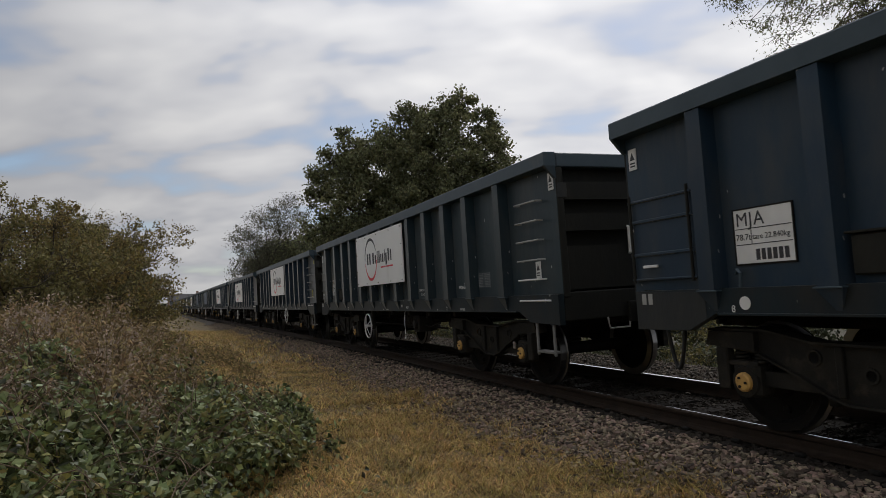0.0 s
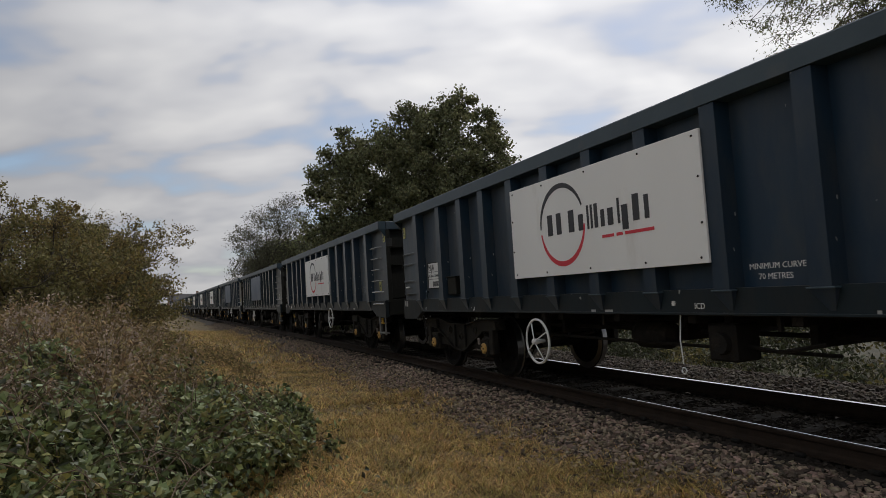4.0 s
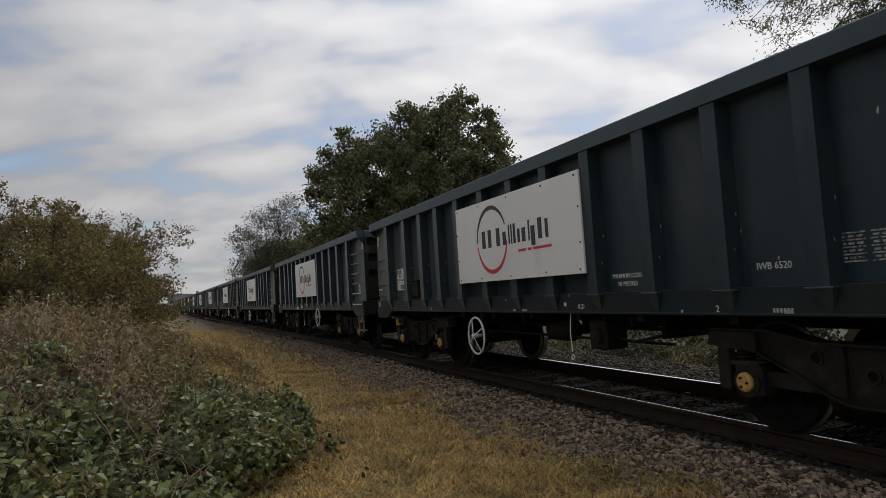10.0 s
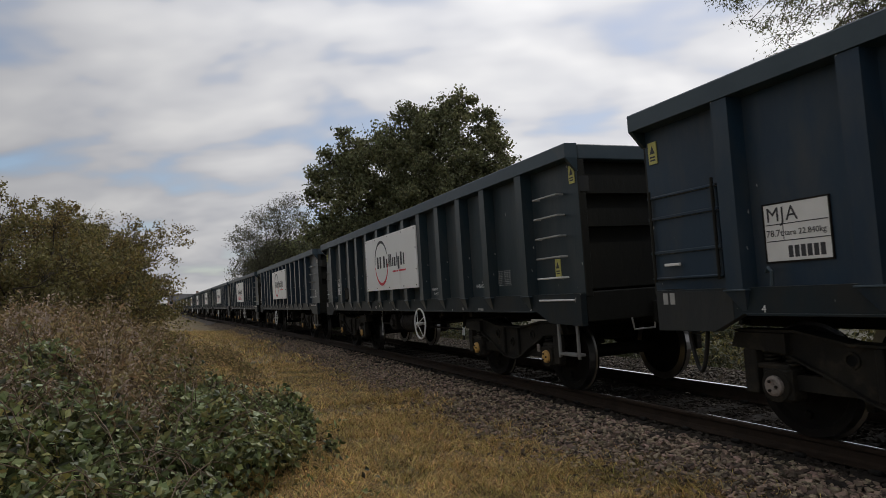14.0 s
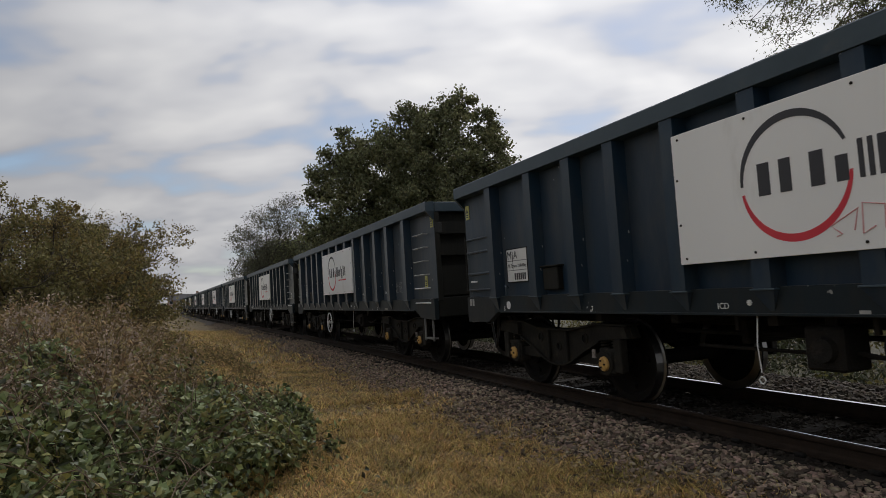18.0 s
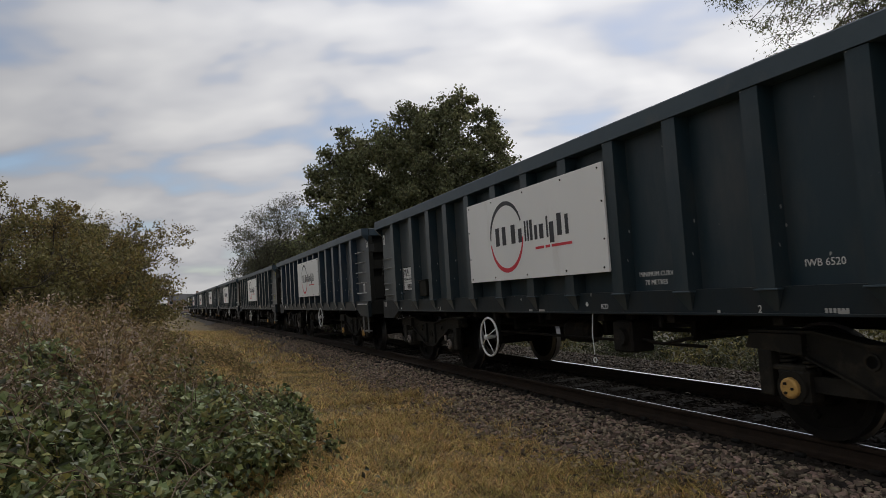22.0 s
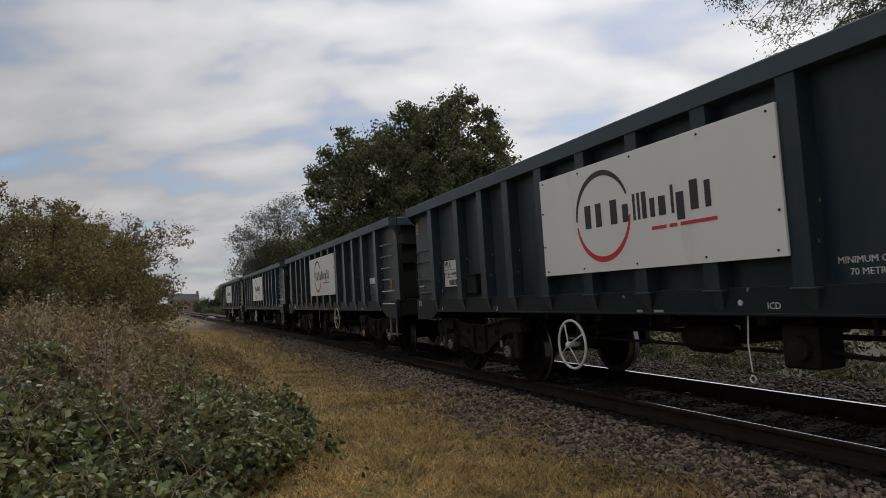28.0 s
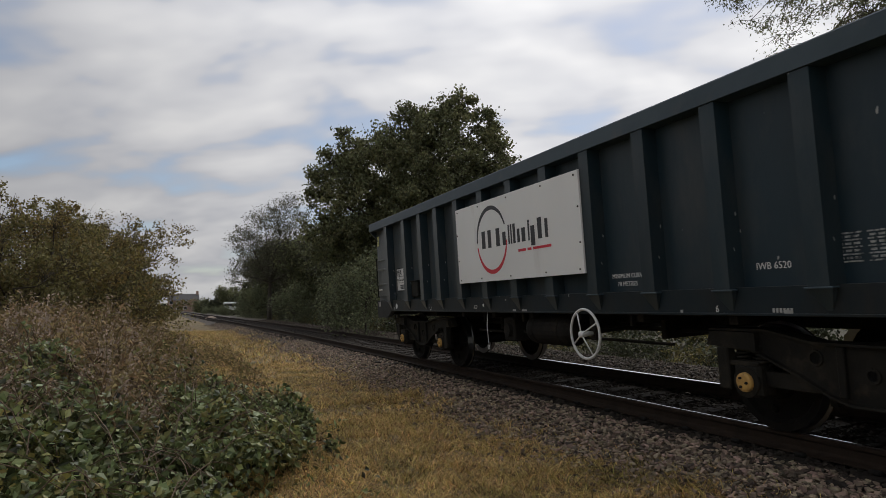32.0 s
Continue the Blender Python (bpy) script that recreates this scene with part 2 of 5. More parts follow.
# ---- builders ----
class Mesh:
    """Collects corners and faces of one mesh."""

    def __init__(self):
        self.v, self.f, self.m = [], [], []

    def add(self, verts, faces, slot=0):
        o = len(self.v)
        self.v += [tuple(q) for q in verts]
        self.f += [tuple(i + o for i in q) for q in faces]
        self.m += [slot] * len(faces)
        return self

    def box(self, x0, x1, y0, y1, z0, z1, b=0.006, slot=0):
        """A box with chamfered edges."""
        b = min(b, (x1 - x0) * 0.4, (y1 - y0) * 0.4, (z1 - z0) * 0.4)
        X, idx, vs = ((x0, x1), (y0, y1), (z0, z1)), {}, []
        for i in range(2):
            for j in range(2):
                for k in range(2):
                    s = (i, j, k)
                    for ax in range(3):
                        q = [X[a][s[a]] + (0 if a == ax else (b if s[a] == 0 else -b)) for a in range(3)]
                        idx[s, ax] = len(vs)
                        vs.append(q)
        fs = []
        for ax in range(3):
            u, w = (ax + 1) % 3, (ax + 2) % 3
            for side in (0, 1):
                ring = []
                for p, q in ((0, 0), (1, 0), (1, 1), (0, 1)):
                    s = [0, 0, 0]
                    s[ax], s[u], s[w] = side, p, q
                    ring.append(idx[tuple(s), ax])
                fs.append(ring if side else ring[::-1])
            for p in (0, 1):
                for q in (0, 1):
                    a = [0, 0, 0]; c = [0, 0, 0]
                    a[u], a[w], c[u], c[w] = p, q, p, q
                    c[ax] = 1
                    quad = [idx[tuple(a), u], idx[tuple(c), u], idx[tuple(c), w], idx[tuple(a), w]]
                    fs.append(quad if p == q else quad[::-1])
        for i in range(2):
            for j in range(2):
                for k in range(2):
                    tri = [idx[(i, j, k), a] for a in range(3)]
                    fs.append(tri if (i + j + k) % 2 else tri[::-1])
        return self.add(vs, fs, slot)

    def prism(self, outline, a, b, axis="y", slot=0):
        """An outline of (u, w) pushed from a to b along the axis; (u, w) are the other two axes in order."""
        def at(u, w, d):
            return {"x": (d, u, w), "y": (u, d, w), "z": (u, w, d)}[axis]
        n = len(outline)
        vs = [at(u, w, a) for u, w in outline] + [at(u, w, b) for u, w in outline]
        fs = [tuple(range(n))[::-1], tuple(range(n, 2 * n))] + [(i, (i + 1) % n, n + (i + 1) % n, n + i) for i in range(n)]
        return self.add(vs, fs, slot)

    def lathe(self, profile, axis="y", n=24, at=(0, 0, 0), slot=0):
        """A profile of (radius, along) turned about the axis."""
        vs, fs = [], []
        for r, d in profile:
            for i in range(n):
                c, s = r * math.cos(2 * math.pi * i / n), r * math.sin(2 * math.pi * i / n)
                q = {"x": (d, c, s), "y": (c, d, s), "z": (c, s, d)}[axis]
                vs.append([q[k] + at[k] for k in range(3)])
        for j in range(len(profile) - 1):
            for i in range(n):
                k = (i + 1) % n
                fs.append((j * n + i, j * n + k, (j + 1) * n + k, (j + 1) * n + i))
        fs += [tuple(range(n))[::-1], tuple(range((len(profile) - 1) * n, len(profile) * n))]
        return self.add(vs, fs, slot)

    def tube(self, path, r, n=6, r2=None, closed=False, slot=0):
        """A round bar along a path, tapering from r to r2."""
        path = [Vector(q) for q in path]
        vs, fs, m = [], [], len(path)
        ref = None
        for i, q in enumerate(path):
            if closed:
                d = path[(i + 1) % m] - path[i - 1]
            else:
                d = path[min(i + 1, m - 1)] - path[max(i - 1, 0)]
            d = d.normalized() if d.length > 1e-9 else Vector((0, 0, 1))
            if ref is None:
                ref = d.orthogonal().normalized()
            ref = (ref - d * ref.dot(d)).normalized()
            w = d.cross(ref)
            rad = r if r2 is None else r + (r2 - r) * i / max(1, m - 1)
            for k in range(n):
                a = 2 * math.pi * k / n
                vs.append(q + (ref * math.cos(a) + w * math.sin(a)) * rad)
        for i in range(m if closed else m - 1):
            j = (i + 1) % m
            for k in range(n):
                l = (k + 1) % n
                fs.append((i * n + k, i * n + l, j * n + l, j * n + k))
        if not closed:
            fs += [tuple(range(n))[::-1], tuple(range((m - 1) * n, m * n))]
        return self.add(vs, fs, slot)

    def data(self, name, *materials, smooth=False):
        me = bpy.data.meshes.new(name)
        me.from_pydata(self.v, [], self.f)
        for m in materials:
            me.materials.append(m)
        if len(materials) > 1:
            me.polygons.foreach_set("material_index", self.m)
        if smooth:
            me.shade_smooth()
        me.update()
        return me


CACHE = {}


def shared(key, make):
    """The mesh of that key, made once."""
    if key not in CACHE:
        CACHE[key] = make()
    return CACHE[key]


def part(name, data, parent, label="", at=None):
    """Links a mesh as one part under a thing or part."""
    ob = new(name, data)
    ob.parent = parent
    if at is not None:
        ob.matrix_basis = at
    if label:
        ob["label"] = label
    return ob


def thing(name, label, category, group="", kind="", data=None, at=None):
    ob = new(name, data)
    if at is not None:
        ob.matrix_basis = at
    return tagged(ob, label, category, group, kind)


def lettering(key, text, size, material, depth=0.001, bold=0.0):
    """Flat lettering in the built-in font, reading along +x and standing up along z, facing -y."""
    def make():
        cu = bpy.data.curves.new(key, "FONT")
        cu.body, cu.size, cu.extrude, cu.resolution_u, cu.offset = text, size, depth, 2, size * bold
        ob = bpy.data.objects.new(key, cu)
        scene.collection.objects.link(ob)
        bpy.context.view_layer.update()
        me = bpy.data.meshes.new_from_object(ob.evaluated_get(bpy.context.evaluated_depsgraph_get()))
        bpy.data.objects.remove(ob)
        me.transform(Matrix.Rotation(radians(90), 4, "X"))
        me.materials.clear()
        me.materials.append(material)
        return me
    return shared(key, make)


# ---- the line: straight past the camera, then a slight bend to the camera's side, and straight on ----
CANT = 0.05993
NEAR_RAIL = (4.9457, 0.4084)
BEND_FROM, BEND_LONG, BEND_TURN = -17.4, 24.0, 0.0217
MID_Y = NEAR_RAIL[0] + 0.7525 * math.cos(CANT)
MID_Z = NEAR_RAIL[1] + 0.7525 * math.sin(CANT)


def line_at(x):
    """Centre of the track at rail height, and its heading as a turn about z."""
    if x >= BEND_FROM:
        return Vector((x, MID_Y, MID_Z)), 0.0
    d = BEND_FROM - x
    e = min(d, BEND_LONG)
    return Vector((x, MID_Y - BEND_TURN * (e * e / (2 * BEND_LONG) + d - e), MID_Z)), math.atan(BEND_TURN * e / BEND_LONG)


def on_line(x, span=8.9):
    """The pose of a vehicle whose middle is at x on the line."""
    a, b = line_at(x - span / 2)[0], line_at(x + span / 2)[0]
    turn = math.atan2(b.y - a.y, b.x - a.x)
    return Matrix.Translation((a + b) / 2) @ Matrix.Rotation(turn, 4, "Z") @ Matrix.Rotation(CANT, 4, "X")


def across(x, y, z):
    """A place given along the line, across it and above the rails."""
    c, h = line_at(x)
    return c + Matrix.Rotation(h, 3, "Z") @ (Matrix.Rotation(CANT, 3, "X") @ Vector((0, y, z)))
# ---- the wagons ----
NOTICE = mat("stained cream notice", (0.50, 0.42, 0.32), (0.62, 0.56, 0.47), 5, 0.6, stain=(0.30, 0.19, 0.11), stain_at=(0.52, 0.8), stain_scale=4)
TARNISH = mat("yellowed stained plate", (0.50, 0.42, 0.24), (0.40, 0.30, 0.15), 5, 0.7, stain=(0.26, 0.15, 0.07), stain_at=(0.5, 0.75), stain_scale=6)
STEPGREY = mat("dusty grey step steel", (0.14, 0.14, 0.135), (0.22, 0.22, 0.21), 8, 0.6)
CAPGREY = mat("worn grey axle cap", (0.20, 0.17, 0.15), (0.32, 0.28, 0.25), 16, 0.6, stain=(0.05, 0.04, 0.035), stain_at=(0.5, 0.68), stain_scale=16)
TABLE = mat("faded white stencil", (0.20, 0.21, 0.21), (0.46, 0.47, 0.46), 30, 0.7, stain=(0.03, 0.04, 0.05), stain_at=(0.48, 0.60), stain_scale=25)
PALESTEEL = mat("worn pale steel", (0.30, 0.30, 0.29), (0.42, 0.42, 0.40), 8, 0.5)
HALF = 6.81                      # half a body's length
PAIRED = 0.1807                   # the wagons run in pairs, coupled a little closer within each
PITCH = 14.73696 
RIBS = [r - HALF for r in (1.14, 2.27, 3.17, 3.98, 4.86, 5.77, 6.66, 7.56, 8.44, 9.35, 10.26, 11.15, 12.25)]
AXLES = (-1.05, 1.05)
BOGIES = (2.30 - HALF, HALF - 2.36)


def rib_mesh(paint):
    m = Mesh()
    w = 0.085
    m.prism([(-w - 0.02, -1.236), (-w, -1.385), (w, -1.385), (w + 0.02, -1.236)], 1.25, 2.826, "z")
    m.box(-w - 0.03, w + 0.03, -1.396, -1.235, 1.237, 1.252, 0.003, slot=1)
    # the foot leans back into the sill
    m.add([(-w - 0.02, -1.385, 1.238), (w + 0.02, -1.385, 1.238), (w - 0.03, -1.332, 1.075), (-w + 0.10, -1.332, 1.075),
           (-w - 0.02, -1.33, 1.238), (w + 0.02, -1.33, 1.238), (w - 0.03, -1.33, 1.075), (-w + 0.10, -1.33, 1.075)],
          [(0, 3, 2, 1), (0, 4, 7, 3), (1, 2, 6, 5), (2, 3, 7, 6)])
    return m.data("rib", paint, GREYRAIL)


def side_mesh(short, paint):
    m = Mesh()
    m.box(-HALF + 0.035, HALF - 0.02 - short, -1.238, -1.22, 1.22, 2.83, 0.003)
    return m.data("side_panel", paint)


def sill_mesh(short):
    m = Mesh()
    e = HALF - short
    m.prism([(-HALF + 1.16, 1.05), (e - 1.0, 1.05), (e - 0.68, 0.91), (e, 0.89), (e, 1.262), (-HALF + 0.14, 1.262), (-HALF + 0.14, 0.885), (-HALF + 0.84, 0.895)], -1.33, -1.25, "y")
    m.box(-HALF + 1.2, e - 1.05, -1.345, -1.25, 1.035, 1.056, 0.004)
    return m.data("side_sill", SILL)


def top_rail_mesh(length):
    m = Mesh()
    h = length / 2
    # a folded box section
    m.prism([(-1.40, 2.832), (-1.40, 2.988), (-1.393, 2.999), (-1.23, 3.004), (-1.23, 2.825)], -h, h, "x")
    for a, b in ((-h, -h + 0.045), (h - 0.045, h)):       # a gusset closes each end
        m.prism([(-1.398, 2.834), (-1.236, 2.834), (-1.236, 2.675), (-1.25, 2.675)], a, b, "x", slot=1)
    return m.data("top_rail", GREYRAIL, PAINTS[0])


def end_rail_mesh():
    return Mesh().box(-0.17, 0.0, -1.22, 1.22, 2.82, 2.997, 0.012).data("end_rail", GREYRAIL)


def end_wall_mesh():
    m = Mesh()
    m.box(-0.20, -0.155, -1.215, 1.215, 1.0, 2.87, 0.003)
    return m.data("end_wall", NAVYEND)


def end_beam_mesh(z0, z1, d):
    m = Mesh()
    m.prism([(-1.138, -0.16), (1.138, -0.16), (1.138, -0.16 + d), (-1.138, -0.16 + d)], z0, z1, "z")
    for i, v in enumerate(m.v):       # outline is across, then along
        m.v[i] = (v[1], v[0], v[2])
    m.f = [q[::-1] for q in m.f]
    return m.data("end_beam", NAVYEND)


def wheelset_mesh():
    m = Mesh()
    for s in (-1, 1):
        y = s * 0.7525
        prof = [(0.10, y + s * 0.085), (0.17, y + s * 0.085), (0.19, y + s * 0.03), (0.36, y + s * 0.02), (0.39, y + s * 0.065), (0.455, y + s * 0.065),
                (0.46, y - s * 0.03), (0.488, y - s * 0.04), (0.485, y - s * 0.065), (0.39, y - s * 0.068), (0.36, y - s * 0.02), (0.16, y - s * 0.06)]
        m.lathe(prof, "y", 28)
    m.lathe([(0.085, -1.0), (0.085, 1.0)], "y", 14)
    # balance marks and plate bolts
    for s in (-1, 1):
        for a in range(4):
            c, q = 0.28 * math.cos(a * math.pi / 2 + 0.3), 0.28 * math.sin(a * math.pi / 2 + 0.3)
            m.box(c - 0.03, c + 0.03, s * 0.79 - 0.02, s * 0.79 + 0.02, q - 0.03, q + 0.03, 0.006)
    me = m.data("wheelset", WHEEL, TREAD)
    for p in me.polygons:
        r = sum(math.hypot(me.vertices[i].co.x, me.vertices[i].co.z) for i in p.vertices) / len(p.vertices)
        if 0.43 < r < 0.48:
            p.material_index = 1
    return me


def frame_mesh():
    """Cast side frame of a bogie: a fish-bellied web between flanges, its arms reaching out over the axleboxes."""
    m = Mesh()
    top = [(-1.44, 0.885), (-0.84, 0.888), (-0.40, 0.805), (0.30, 0.800), (0.84, 0.888), (1.44, 0.885)]
    low = [(1.50, 0.755), (1.30, 0.735), (0.92, 0.69), (0.57, 0.545), (0.30, 0.41), (0.14, 0.365), (-0.14, 0.365), (-0.30, 0.41), (-0.57, 0.545), (-0.92, 0.69), (-1.30, 0.735), (-1.50, 0.755)]
    m.prism([*top, *low][::-1], -1.09, -0.99, "y")

    def flange(line, t):
        for (x0, z0), (x1, z1) in zip(line, line[1:]):
            m.add([(x0, -1.135, z0), (x1, -1.135, z1), (x1, -0.95, z1), (x0, -0.95, z0), (x0, -1.135, z0 + t), (x1, -1.135, z1 + t), (x1, -0.95, z1 + t), (x0, -0.95, z0 + t)],
                  [(0, 3, 2, 1), (4, 5, 6, 7), (0, 1, 5, 4), (1, 2, 6, 5), (2, 3, 7, 6), (3, 0, 4, 7)])
    flange(top, 0.020)
    flange([q for q in low[2:-2]][::-1], 0.020)
    for s in (-1, 1):
        # the arm's boxed end, and the link from the web down to the axlebox
        m.prism([(s * 0.93, 0.72), (s * 1.47, 0.758), (s * 1.42, 0.880), (s * 0.93, 0.880)][::s], -1.15, -1.085, "y")
        m.prism([(s * 0.34, 0.43), (s * 0.62, 0.425), (s * 1.0, 0.43), (s * 1.0, 0.55), (s * 0.66, 0.555)][::s], -1.075, -1.0, "y")
        m.box(s * 0.93 if s > 0 else -1.27, 1.27 if s > 0 else -0.93, -1.14, -0.97, 0.585, 0.632, 0.012)
    for x in (-0.20, 0.22):
        m.box(x - 0.03, x + 0.03, -1.128, -1.05, 0.42, 0.80, 0.008)
    for x, z, r in ((-0.42, 0.70, 0.055), (0.02, 0.60, 0.05), (0.60, 0.72, 0.055)):
        m.lathe([(r * 0.8, -1.088), (r * 0.8, -1.105), (r * 1.15, -1.105), (r * 1.2, -1.088)], "y", 14, (x, 0, z))
        m.lathe([(0.002, -1.0925), (r * 0.8, -1.0925)], "y", 14, (x, 0, z), slot=1)
    return m.data("side_frame", BOGIE, RUBBER)


def axlebox_mesh():
    m = Mesh()
    m.box(-0.14, 0.14, -1.15, -0.95, -0.13, 0.15, 0.03)
    m.lathe([(0.13, -1.16), (0.135, -1.15), (0.135, -1.05)], "y", 16)
    return m.data("axlebox", BOGIE)


def cap_mesh(material):
    m = Mesh()
    m.lathe([(0.062, -1.195), (0.080, -1.185), (0.085, -1.155)], "y", 18)
    for a in range(3):
        c, s = 0.042 * math.cos(a * 2.094), 0.042 * math.sin(a * 2.094)
        m.lathe([(0.012, -1.21), (0.012, -1.19)], "y", 6, (c, 0, s), slot=1)
    return m.data("axle_cap", material, GRIME)


def spring_mesh():
    m = Mesh()
    pts = [(0.055 * math.cos(i * 0.7), 0.055 * math.sin(i * 0.7), 0.20 * i / 54) for i in range(55)]
    m.tube(pts, 0.014, 5)
    return m.data("spring", BOGIE, smooth=True)


def bolster_mesh():
    m = Mesh()
    m.box(-0.22, 0.22, -0.98, 0.98, 0.52, 0.80, 0.02)
    m.lathe([(0.30, 0.80), (0.30, 0.90), (0.22, 1.04)], "z", 20)
    for a in (-1, 1):
        m.tube([(a * 0.50, -0.85, 0.42), (a * 0.50, 0.85, 0.42)], 0.04, 8)
        for y in (-0.7525, 0.7525):
            m.prism([(a * 0.50, 0.28), (a * 0.56, 0.28), (a * 0.60, 0.62), (a * 0.50, 0.62)][::a], y - 0.05, y + 0.05, "y")
    return m.data("bogie", BOGIE)


def underframe_mesh():
    m = Mesh()
    m.box(-HALF + 0.1, HALF - 0.3, -0.20, 0.20, 0.84, 1.08, 0.01)
    for x in (-3.4, -2.2, -1.1, 0, 1.1, 2.2, 3.4):
        m.box(x - 0.05, x + 0.05, -1.24, 1.24, 0.95, 1.09, 0.006)
    m.box(-HALF + 0.1, HALF - 0.3, -1.25, 1.25, 1.08, 1.12, 0.004)
    for y in (-0.5, 0.5):
        m.tube([(-3.0, y, 0.80), (3.0, y, 0.80)], 0.025, 6)
    for x in (-1.9, 0.4, 1.9):
        m.box(x - 0.04, x + 0.04, -0.7, 0.7, 0.72, 0.95, 0.01)
    return m.data("underframe", GRIME)


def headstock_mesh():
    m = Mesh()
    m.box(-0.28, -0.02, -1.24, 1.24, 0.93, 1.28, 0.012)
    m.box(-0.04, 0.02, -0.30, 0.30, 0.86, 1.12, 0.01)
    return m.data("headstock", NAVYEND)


def wheel_mesh():
    m = Mesh()
    R = 0.275
    ring = [(R * math.cos(a * math.pi / 18), 0.02 * 0, R * math.sin(a * math.pi / 18)) for a in range(36)]
    m.tube(ring, 0.0155, 8, closed=True)
    for a in range(4):
        t = a * math.pi / 2 + 0.5
        m.tube([(0, -0.05, 0), (R * math.cos(t), 0, R * math.sin(t))], 0.0085, 6)
    m.lathe([(0.025, -0.075), (0.036, -0.065), (0.036, -0.02), (0.02, 0.12)], "y", 12)
    return m


def hatch_meshes(paint):
    def door():
        m = Mesh()
        m.box(0.08, 0.92, -1.265, -1.236, 1.36, 2.17, 0.006)
        return m.data("hatch", paint)

    def bar(z, w):
        def make():
            return Mesh().box(0.06, 0.94, -1.290, -1.235, z - w * 0.7, z + w * 0.7, 0.006).data("hatch_bar", paint)
        return make
    return door, bar


BOARD_AT = {21: (-0.15, 0.118), 20: (-0.14, 0.135), 18: (0.03, -0.02), 14: (-0.05, -0.015), 5: (-0.06, -0.02), 6: (-0.03, -0.01), 7: (-0.02, -0.02), 8: (0.02, -0.005), 1: (-0.08, -0.02)}


def board_parts(wagon, k):
    """White name board with a two-coloured ring and a row of plain bars for its name."""
    x0, x1, z0, z1, y = 4.97 - HALF, 8.38 - HALF, 1.50, 2.66, -1.405
    def torn():
        rnd = random.Random(9)
        up = [z0 + (z1 - z0) * i / 26 for i in range(27)]
        left = [(x0 + abs(rnd.gauss(0, 0.022)) * (0 < i < 26), z) for i, z in enumerate(up)]
        right = [(x1 - abs(rnd.gauss(0, 0.016)) * (0 < i < 26), z) for i, z in enumerate(up)]
        return Mesh().prism(right + left[::-1], y - 0.008, y + 0.018, "y").data("name_board", BOARD)
    dx, dz = BOARD_AT.get(k, (-0.02, -0.015))
    b = part("name_board", shared("tornboard", torn) if k == 5 else shared("board", lambda: Mesh().box(x0, x1, y - 0.008, y + 0.018, z0, z1, 0.003).data("name_board", BOARD)), wagon,
             "white sheet board with ragged torn edges" if k == 5 else "white sheet board bolted across the ribs", pose(dx, 0, dz))
    cx, cz, R = x0 + 1.20, z0 + 0.585, 0.455

    def arc(a0, a1, w0, w1, material):
        m = Mesh()
        n = 28
        vs, fs = [], []
        for i in range(n + 1):
            t = radians(a0 + (a1 - a0) * i / n)
            w = w0 + (w1 - w0) * math.sin(math.pi * i / n)
            for r in (R - w, R + w):
                for yy in (y - 0.0105, y - 0.0085):
                    vs.append((cx + r * math.cos(t), yy, cz + r * math.sin(t)))
        for i in range(n):
            o = i * 4
            fs += [(o, o + 4, o + 6, o + 2), (o, o + 1, o + 5, o + 4), (o + 2, o + 6, o + 7, o + 3)]
        return m.add(vs, fs).data("ring_half", material)
    part("ring_half", shared("arc1", lambda: arc(22, 182, 0.012, 0.030, INK)), b, "charcoal half ring")
    part("ring_half", shared("arc2", lambda: arc(190, 355, 0.012, 0.030, RED)), b, "red half ring")

    def bar(u0, u1, w0, w1, material, key):
        def make():
            return Mesh().box(cx + u0, cx + u1, y - 0.0115, y - 0.0085, cz + w0, cz + w1, 0.0008).data("name_bar", material)
        return shared(key, make)
    # one plain bar a letter, as wide and high as the letter is
    row = ((0.13, 0, 0.25), (0.12, 0, 0.25), (0.05, 0, 0), (0.13, 0, 0.25), (0.11, 0, 0.18), (0.045, 0, 0.26), (0.045, 0, 0.26), (0.075, 0, 0.26), (0.08, 0, 0.18),
           (0.11, 0, 0.18), (0.045, 0, 0.26), (0.115, -0.07, 0.18), (0.115, 0, 0.26), (0.08, 0, 0.23))
    step = 1.87 / sum(q[0] for q in row)
    u = -0.30
    for i, (w, h0, h1) in enumerate(row):
        if h1:
            part("name_bar", bar(u, u + w * step * 0.56, -0.11 + h0, -0.11 + h1, INK, f"nb{i}"), b)
        u += w * step
    u = 0.76
    for i, w in enumerate((0.20, 0.10, 0.43)):
        part("name_bar", bar(u, u + w, -0.232, -0.200, RED, f"nr{i}"), b, "thin red bar")
        u += w + 0.04

    def bolt():
        return Mesh().lathe([(0.007, -0.012), (0.011, -0.008), (0.011, 0)], "y", 8).data("bolt", GRIME)
    for i, bx in enumerate((5.05, 5.79, 6.68, 7.58, 8.30)):
        for bz in (z0 + 0.05, z1 - 0.05):
            part("bolt", shared("bolt", bolt), b, at=pose(bx - HALF, y - 0.006, bz))
    for bz in (1.85, 2.25):
        for bx in (x0 + 0.04, x1 - 0.04):
            part("bolt", shared("bolt", bolt), b, at=pose(bx, y - 0.006, bz))
    if k == 10:
        rnd = random.Random(4)

        def scrawl():
            m = Mesh()
            for i in range(6):
                px, pz = x0 + 1.55 + i * 0.2, z0 + 0.17
                pts = [(px + rnd.uniform(-0.1, 0.14), y - 0.0095, pz + rnd.uniform(-0.09, 0.16)) for _ in range(5)]
                m.tube(pts, 0.006, 4)
            return m.data("spray_mark", SPRAY)
        part("spray_mark", shared("scrawl", scrawl), b, "faint red spray scrawl")
    return b


